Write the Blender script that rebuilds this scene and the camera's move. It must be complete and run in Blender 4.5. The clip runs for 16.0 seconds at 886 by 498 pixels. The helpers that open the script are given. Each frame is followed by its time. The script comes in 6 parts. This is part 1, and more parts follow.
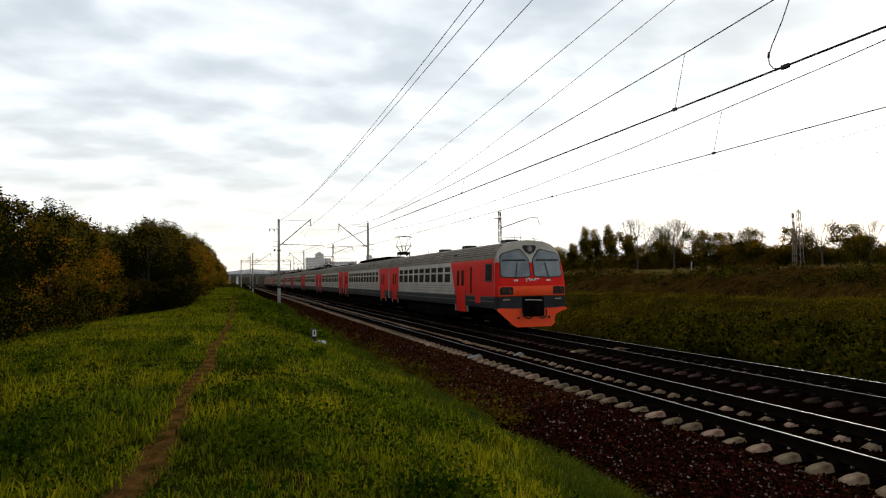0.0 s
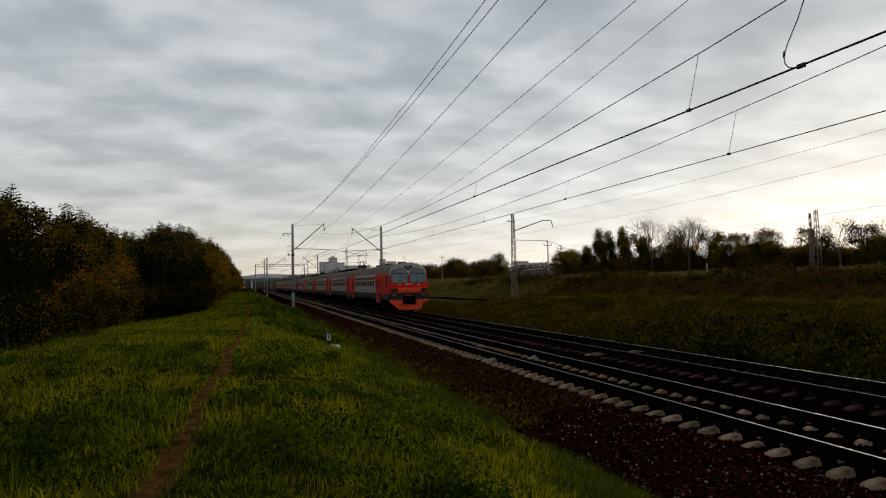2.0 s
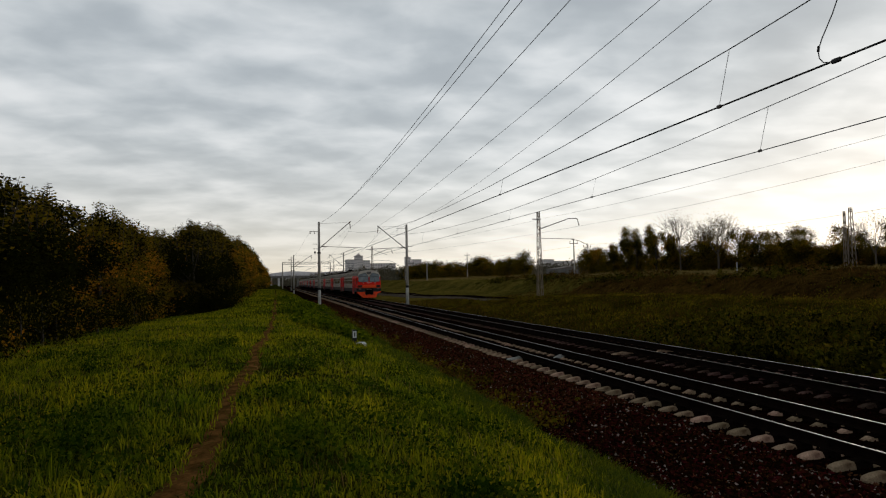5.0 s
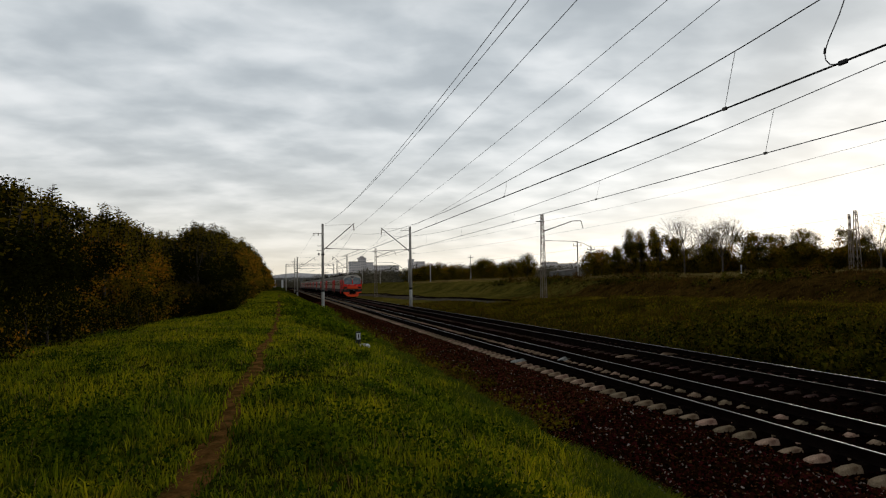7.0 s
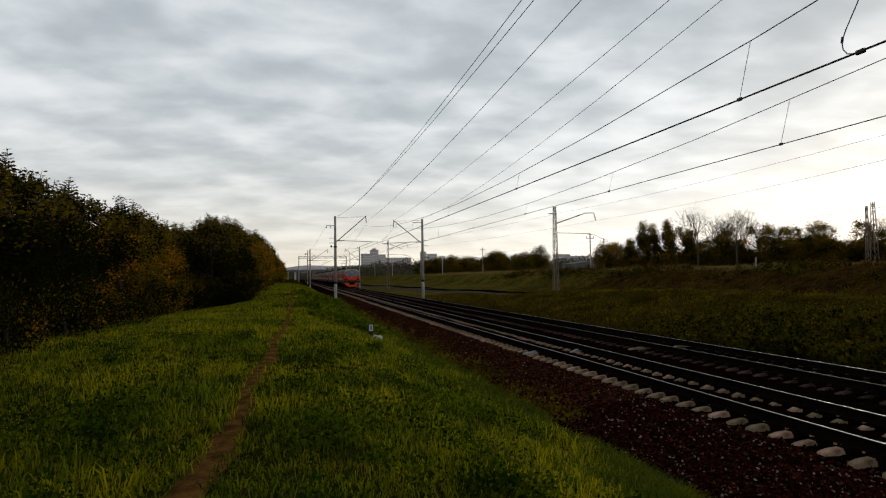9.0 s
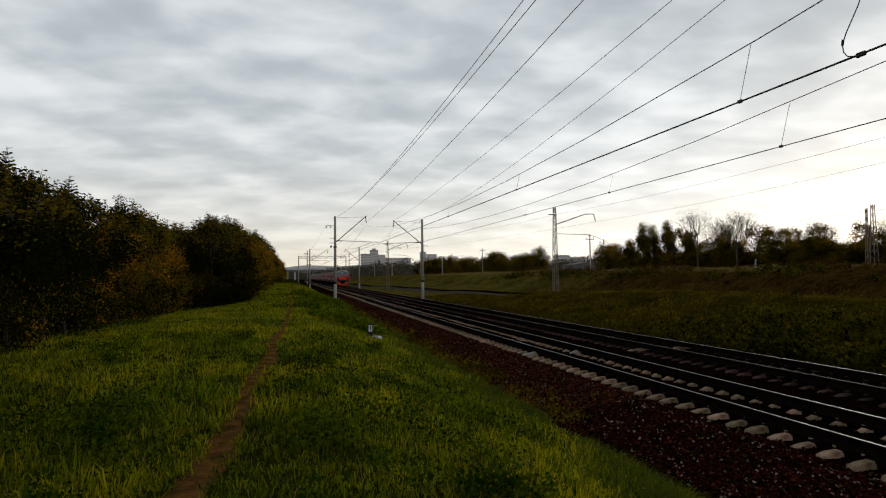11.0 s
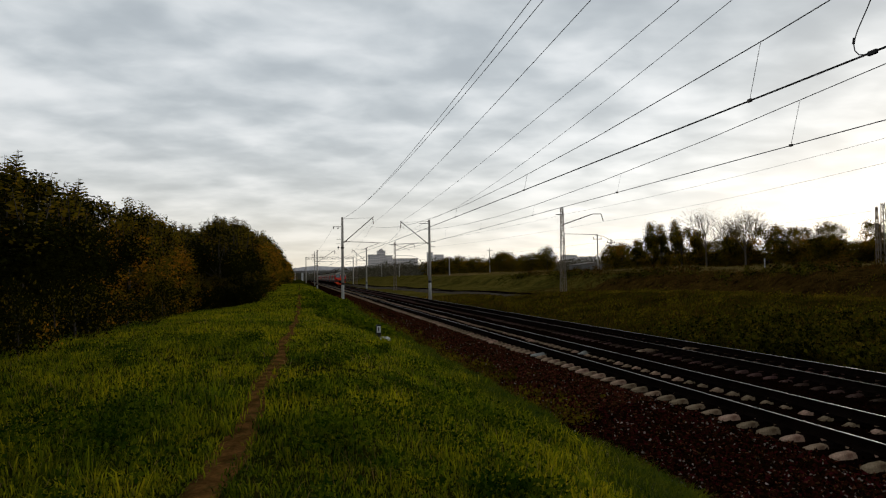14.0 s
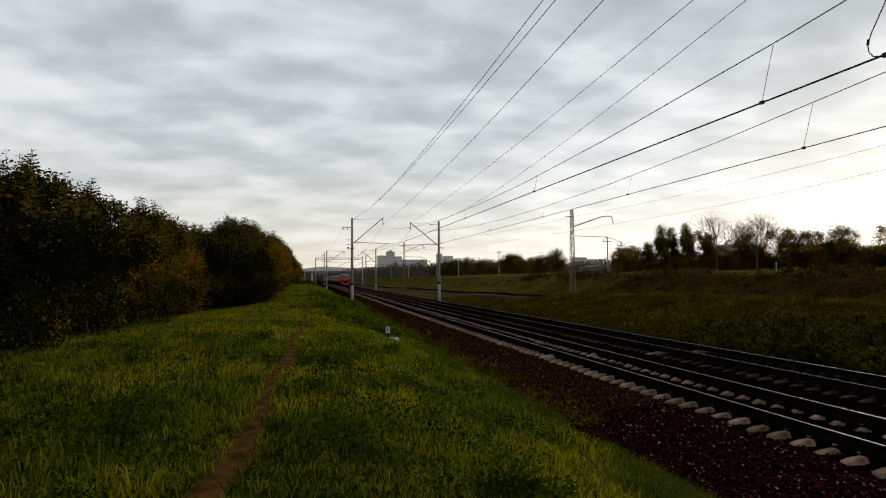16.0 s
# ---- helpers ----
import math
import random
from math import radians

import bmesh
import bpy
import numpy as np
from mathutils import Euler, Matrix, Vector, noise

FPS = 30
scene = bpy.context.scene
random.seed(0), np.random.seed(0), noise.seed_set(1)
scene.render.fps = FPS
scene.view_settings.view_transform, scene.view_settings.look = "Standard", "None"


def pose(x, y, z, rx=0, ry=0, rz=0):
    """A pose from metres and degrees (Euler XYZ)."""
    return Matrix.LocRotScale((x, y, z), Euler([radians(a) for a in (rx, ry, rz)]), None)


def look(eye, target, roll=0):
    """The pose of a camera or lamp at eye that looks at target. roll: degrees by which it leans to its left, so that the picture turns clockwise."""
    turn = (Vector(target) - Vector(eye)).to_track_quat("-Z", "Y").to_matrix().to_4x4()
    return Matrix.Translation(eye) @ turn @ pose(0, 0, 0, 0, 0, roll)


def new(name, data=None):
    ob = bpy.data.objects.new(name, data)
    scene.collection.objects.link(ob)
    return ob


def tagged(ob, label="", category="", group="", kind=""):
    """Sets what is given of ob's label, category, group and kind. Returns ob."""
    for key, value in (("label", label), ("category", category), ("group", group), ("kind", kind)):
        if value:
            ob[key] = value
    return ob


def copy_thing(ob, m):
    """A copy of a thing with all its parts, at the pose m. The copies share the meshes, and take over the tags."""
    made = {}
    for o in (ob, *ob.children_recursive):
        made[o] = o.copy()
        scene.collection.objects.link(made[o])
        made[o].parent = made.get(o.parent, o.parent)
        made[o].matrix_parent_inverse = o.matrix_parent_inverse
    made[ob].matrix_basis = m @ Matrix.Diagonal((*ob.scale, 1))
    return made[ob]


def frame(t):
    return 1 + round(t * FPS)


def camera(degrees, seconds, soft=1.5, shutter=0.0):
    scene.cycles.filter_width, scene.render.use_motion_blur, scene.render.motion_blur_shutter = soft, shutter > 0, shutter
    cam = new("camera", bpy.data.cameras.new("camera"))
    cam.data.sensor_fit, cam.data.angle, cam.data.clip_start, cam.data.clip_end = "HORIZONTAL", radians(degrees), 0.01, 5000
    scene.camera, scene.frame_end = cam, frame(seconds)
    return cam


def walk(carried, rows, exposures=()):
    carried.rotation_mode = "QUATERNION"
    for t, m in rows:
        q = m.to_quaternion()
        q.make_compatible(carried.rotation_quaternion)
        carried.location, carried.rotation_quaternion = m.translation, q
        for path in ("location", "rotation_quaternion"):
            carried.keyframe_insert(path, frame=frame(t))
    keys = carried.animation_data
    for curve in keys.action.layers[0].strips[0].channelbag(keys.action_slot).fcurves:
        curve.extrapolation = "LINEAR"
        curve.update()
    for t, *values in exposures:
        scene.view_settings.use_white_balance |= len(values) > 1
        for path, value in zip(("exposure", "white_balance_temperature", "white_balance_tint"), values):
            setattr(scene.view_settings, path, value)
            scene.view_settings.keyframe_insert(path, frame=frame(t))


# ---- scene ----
# Track direction is +y, z = 0 is the top of the rails.
cam = camera(69.2, 16.0, 1.15)
ROWS = [
    (0, pose(0.039, -0.016, 2.546, 92.62, 0.90, -18.00)),
    (0.5, pose(0.048, -0.015, 2.555, 92.71, 1.07, -17.49)),
    (1, pose(0.042, 0.012, 2.550, 92.92, 1.23, -17.15)),
    (1.5, pose(0.045, -0.001, 2.545, 93.02, 1.20, -17.19)),
    (2, pose(0.042, -0.002, 2.552, 92.94, 1.23, -16.81)),
    (2.5, pose(0.029, -0.003, 2.543, 92.76, 0.99, -16.13)),
    (3, pose(0.025, -0.006, 2.549, 92.65, 1.13, -15.40)),
    (3.5, pose(0.039, -0.004, 2.553, 92.65, 0.96, -14.70)),
    (4, pose(0.030, -0.006, 2.556, 92.71, 1.02, -14.59)),
    (6.5, pose(0.010, 0.004, 2.556, 92.95, 0.94, -14.48)),
    (7, pose(-0.001, 0.014, 2.547, 93.01, 0.88, -14.29)),
    (7.5, pose(-0.006, 0.002, 2.550, 92.94, 0.78, -13.78)),
    (8, pose(-0.009, 0.000, 2.547, 92.72, 0.79, -13.36)),
    (8.5, pose(-0.011, -0.012, 2.541, 92.54, 0.94, -13.35)),
    (9, pose(-0.006, -0.008, 2.537, 92.34, 0.81, -13.21)),
    (11.5, pose(-0.014, -0.011, 2.547, 92.39, 0.51, -13.32)),
    (12, pose(-0.025, 0.001, 2.548, 92.41, 0.43, -13.38)),
    (12.5, pose(-0.028, 0.000, 2.551, 92.64, 0.32, -13.26)),
    (13, pose(-0.040, 0.008, 2.550, 92.71, 0.47, -13.11)),
    (13.5, pose(-0.033, 0.009, 2.555, 92.59, 0.55, -12.73)),
    (14, pose(-0.039, 0.007, 2.564, 92.42, 0.79, -12.61)),
    (14.5, pose(-0.036, 0.017, 2.555, 92.26, 0.56, -12.48)),
    (15, pose(-0.029, 0.012, 2.559, 92.31, 0.51, -12.30)),
    (15.5, pose(-0.027, -0.004, 2.551, 92.49, 0.33, -12.05)),
    (16, pose(-0.040, 0.001, 2.544, 92.56, 0.35, -11.79)),
]
walk(cam, ROWS, [(0, 0.55), (0.5, 0.40), (1.0, 0.0), (1.5, -0.22), (2.5, -0.24), (4, -0.2), (7, 0.0), (16, 0.0)])

TRACK_NEAR, TRACK_FAR, GAUGE = 9.17, 13.33, 1.59
TRAIN_START, TRAIN_SPEED = 27.3, 13.4
CAR = 22.05

# ---- sky ----
world = bpy.data.worlds.new("overcast_sky")
scene.world = world
world.use_nodes = True


def sky():
    nt = world.node_tree
    nt.nodes.clear()
    L = nt.links.new

    def node(kind, **values):
        n = nt.nodes.new(kind)
        for k, val in values.items():
            n.inputs[k].default_value = val
        return n

    def maths(op, a, b=None, clamp=False):
        n = nt.nodes.new("ShaderNodeMath")
        n.operation, n.use_clamp = op, clamp
        for i, q in enumerate((a, b)):
            if q is None:
                continue
            if isinstance(q, (int, float)):
                n.inputs[i].default_value = q
            else:
                L(q, n.inputs[i])
        return n.outputs[0]

    def mix(fac, a, b, blend="MIX"):
        n = nt.nodes.new("ShaderNodeMix")
        n.data_type, n.blend_type = "RGBA", blend
        for i, q in ((0, fac), (6, a), (7, b)):
            if isinstance(q, (int, float, tuple)):
                n.inputs[i].default_value = q
            else:
                L(q, n.inputs[i])
        return n.outputs[2]

    coord = nt.nodes.new("ShaderNodeTexCoord")
    sep = nt.nodes.new("ShaderNodeSeparateXYZ")
    L(coord.outputs["Generated"], sep.inputs[0])
    up = maths("MAXIMUM", sep.outputs[2], 0.0)
    # cloud deck: the direction laid out on a flat layer overhead, in long rolls
    den = maths("ADD", up, 0.17)
    flat = nt.nodes.new("ShaderNodeCombineXYZ")
    L(maths("DIVIDE", sep.outputs[0], den), flat.inputs[0])
    L(maths("DIVIDE", sep.outputs[1], den), flat.inputs[1])
    roll = nt.nodes.new("ShaderNodeMapping")
    roll.inputs["Rotation"].default_value = (0, 0, radians(24))
    roll.inputs["Scale"].default_value = (0.80, 1.0, 1.0)
    L(flat.outputs[0], roll.inputs[0])
    big = node("ShaderNodeTexNoise", Scale=1.1, Detail=2.0, Roughness=0.5, Distortion=0.2)
    L(flat.outputs[0], big.inputs["Vector"])
    lumps = node("ShaderNodeTexNoise", Scale=3.7, Detail=4.0, Roughness=0.42, Distortion=0.2)
    L(roll.outputs[0], lumps.inputs["Vector"])
    wisps = node("ShaderNodeTexNoise", Scale=8.5, Detail=4.0, Roughness=0.5, Distortion=0.3)
    L(roll.outputs[0], wisps.inputs["Vector"])
    tone = maths("ADD", maths("ADD", maths("MULTIPLY", big.outputs[0], 0.36), maths("MULTIPLY", lumps.outputs[0], 0.48)), maths("MULTIPLY", wisps.outputs[0], 0.16))
    ramp = nt.nodes.new("ShaderNodeValToRGB")
    r = ramp.color_ramp
    r.interpolation = "B_SPLINE"
    r.elements[0].position, r.elements[0].color = 0.38, (0.40, 0.445, 0.485, 1)
    r.elements[1].position, r.elements[1].color = 0.63, (0.83, 0.855, 0.875, 1)
    e = r.elements.new(0.50)
    e.color = (0.555, 0.603, 0.638, 1)
    L(tone, ramp.inputs[0])
    # glow of the veiled sun, low over the plateau
    dot = nt.nodes.new("ShaderNodeVectorMath")
    dot.operation = "DOT_PRODUCT"
    L(coord.outputs["Generated"], dot.inputs[0])
    dot.inputs[1].default_value = SUN_DIR
    near = maths("MAXIMUM", dot.outputs["Value"], 0.0)
    # pale warm band along the horizon
    band = maths("POWER", maths("SUBTRACT", 1.0, up, True), 11.0)
    low = maths("POWER", maths("SUBTRACT", 1.0, up, True), 7.0)
    glow = maths("MULTIPLY", maths("MULTIPLY", maths("POWER", near, 7.0), low), 0.75)
    col = mix(maths("MULTIPLY", band, 0.85, True), ramp.outputs[0], (0.96, 0.845, 0.655, 1))
    lit = nt.nodes.new("ShaderNodeVectorMath")
    lit.operation = "SCALE"
    lit.inputs[0].default_value = (1.0, 0.985, 0.95)
    L(glow, lit.inputs["Scale"])
    col = mix(1.0, col, lit.outputs[0], "ADD")
    # the sky is dimmed overhead, out of view, to darken the ground
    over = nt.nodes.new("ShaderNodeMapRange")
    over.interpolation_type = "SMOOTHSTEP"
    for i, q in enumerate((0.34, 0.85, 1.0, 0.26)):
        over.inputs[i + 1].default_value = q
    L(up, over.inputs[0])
    # and dimmed away from the sun, for the same end
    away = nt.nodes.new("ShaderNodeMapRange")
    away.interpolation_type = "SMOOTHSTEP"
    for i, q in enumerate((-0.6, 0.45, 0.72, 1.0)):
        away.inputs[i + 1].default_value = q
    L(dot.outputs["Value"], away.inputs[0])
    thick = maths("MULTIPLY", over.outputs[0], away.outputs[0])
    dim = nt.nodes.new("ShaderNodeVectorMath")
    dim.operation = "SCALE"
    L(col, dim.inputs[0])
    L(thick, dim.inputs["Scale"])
    nishita = nt.nodes.new("ShaderNodeTexSky")
    nishita.sky_type, nishita.sun_disc = "NISHITA", False
    nishita.sun_elevation, nishita.sun_rotation = SUN_ELEV, SUN_AZ
    b1, b2 = node("ShaderNodeBackground", Strength=0.006), node("ShaderNodeBackground", Strength=1.0)
    L(nishita.outputs[0], b1.inputs[0])
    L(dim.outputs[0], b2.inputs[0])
    add, out = nt.nodes.new("ShaderNodeAddShader"), nt.nodes.new("ShaderNodeOutputWorld")
    L(b1.outputs[0], add.inputs[0])
    L(b2.outputs[0], add.inputs[1])
    L(add.outputs[0], out.inputs[0])


SUN_ELEV, SUN_AZ = radians(10), radians(50)
SUN_DIR = (math.cos(SUN_ELEV) * math.sin(SUN_AZ), math.cos(SUN_ELEV) * math.cos(SUN_AZ), math.sin(SUN_ELEV))
sky()
sun = new("sun", bpy.data.lights.new("sun", "SUN"))
sun.data.energy, sun.data.angle, sun.data.color = 0.85, radians(14), (1.0, 0.92, 0.78)
sun.matrix_world = look(Vector(SUN_DIR) * 200, (0, 0, 0))


# ---- materials ----
def material(name, c1, c2, scale=8.0, rough=0.8, metal=0.0, bump=0.3, fine=60.0, c3=None, vary=0.0, spec=0.3, island=False, stretch=(1, 1, 1), thin=0.0, grainy=1.0):
    """Two tones in large patches, a fine grain of light and dark, relief, and a change from piece to piece."""
    m = bpy.data.materials.new(name)
    m.use_nodes = True
    nt = m.node_tree
    L = nt.links.new
    bsdf = nt.nodes["Principled BSDF"]
    bsdf.inputs["Metallic"].default_value = metal
    bsdf.inputs["Specular IOR Level"].default_value = spec
    tc = nt.nodes.new("ShaderNodeTexCoord")
    mp = nt.nodes.new("ShaderNodeMapping")
    mp.inputs["Scale"].default_value = stretch
    L(tc.outputs["Object"], mp.inputs[0])

    def tex(s, d):
        n = nt.nodes.new("ShaderNodeTexNoise")
        n.inputs["Scale"].default_value, n.inputs["Detail"].default_value = s, d
        L(mp.outputs[0], n.inputs["Vector"])
        return n.outputs[0]

    def mixed(fac, a, b, blend="MIX"):
        n = nt.nodes.new("ShaderNodeMix")
        n.data_type, n.blend_type = "RGBA", blend
        for i, q in ((0, fac), (6, a), (7, b)):
            if isinstance(q, (int, float, tuple)):
                n.inputs[i].default_value = q
            else:
                L(q, n.inputs[i])
        return n.outputs[2]

    def span(val, a, b, lo, hi):
        n = nt.nodes.new("ShaderNodeMapRange")
        for i, q in enumerate((a, b, lo, hi)):
            n.inputs[i + 1].default_value = q
        L(val, n.inputs[0])
        return n.outputs[0]

    patch, grain = tex(scale, 4.0), tex(fine, 3.0)
    col = mixed(span(patch, 0.36, 0.64, 0, 1), (*c1, 1), (*c2, 1))
    if c3:
        col = mixed(span(tex(scale * 2.7, 3.0), 0.55, 0.68, 0, 0.85), col, (*c3, 1))
    if vary:
        if island:
            src = nt.nodes.new("ShaderNodeNewGeometry").outputs["Random Per Island"]
        else:
            src = nt.nodes.new("ShaderNodeObjectInfo").outputs["Random"]
        hs = nt.nodes.new("ShaderNodeHueSaturation")
        L(col, hs.inputs["Color"])
        L(span(src, 0, 1, 1 - vary, 1 + vary), hs.inputs["Value"])
        L(span(src, 0, 1, 0.5 + vary * 0.05, 0.5 - vary * 0.05), hs.inputs["Hue"])
        col = hs.outputs[0]
    col = mixed(1.0, col, span(grain, 0.3, 0.7, 1 - 0.28 * grainy, 1 + 0.22 * grainy), "MULTIPLY")
    L(col, bsdf.inputs["Base Color"])
    L(span(patch, 0.3, 0.7, max(0.03, rough - 0.1), min(1, rough + 0.1)), bsdf.inputs["Roughness"])
    if thin:
        lucent, both = nt.nodes.new("ShaderNodeBsdfTranslucent"), nt.nodes.new("ShaderNodeMixShader")
        both.inputs[0].default_value = thin
        L(col, lucent.inputs[0])
        L(bsdf.outputs[0], both.inputs[1])
        L(lucent.outputs[0], both.inputs[2])
        L(both.outputs[0], nt.nodes["Material Output"].inputs[0])
    if bump:
        bp = nt.nodes.new("ShaderNodeBump")
        bp.inputs["Strength"].default_value, bp.inputs["Distance"].default_value = bump, 0.02
        L(grain, bp.inputs["Height"])
        L(bp.outputs[0], bsdf.inputs["Normal"])
    return m


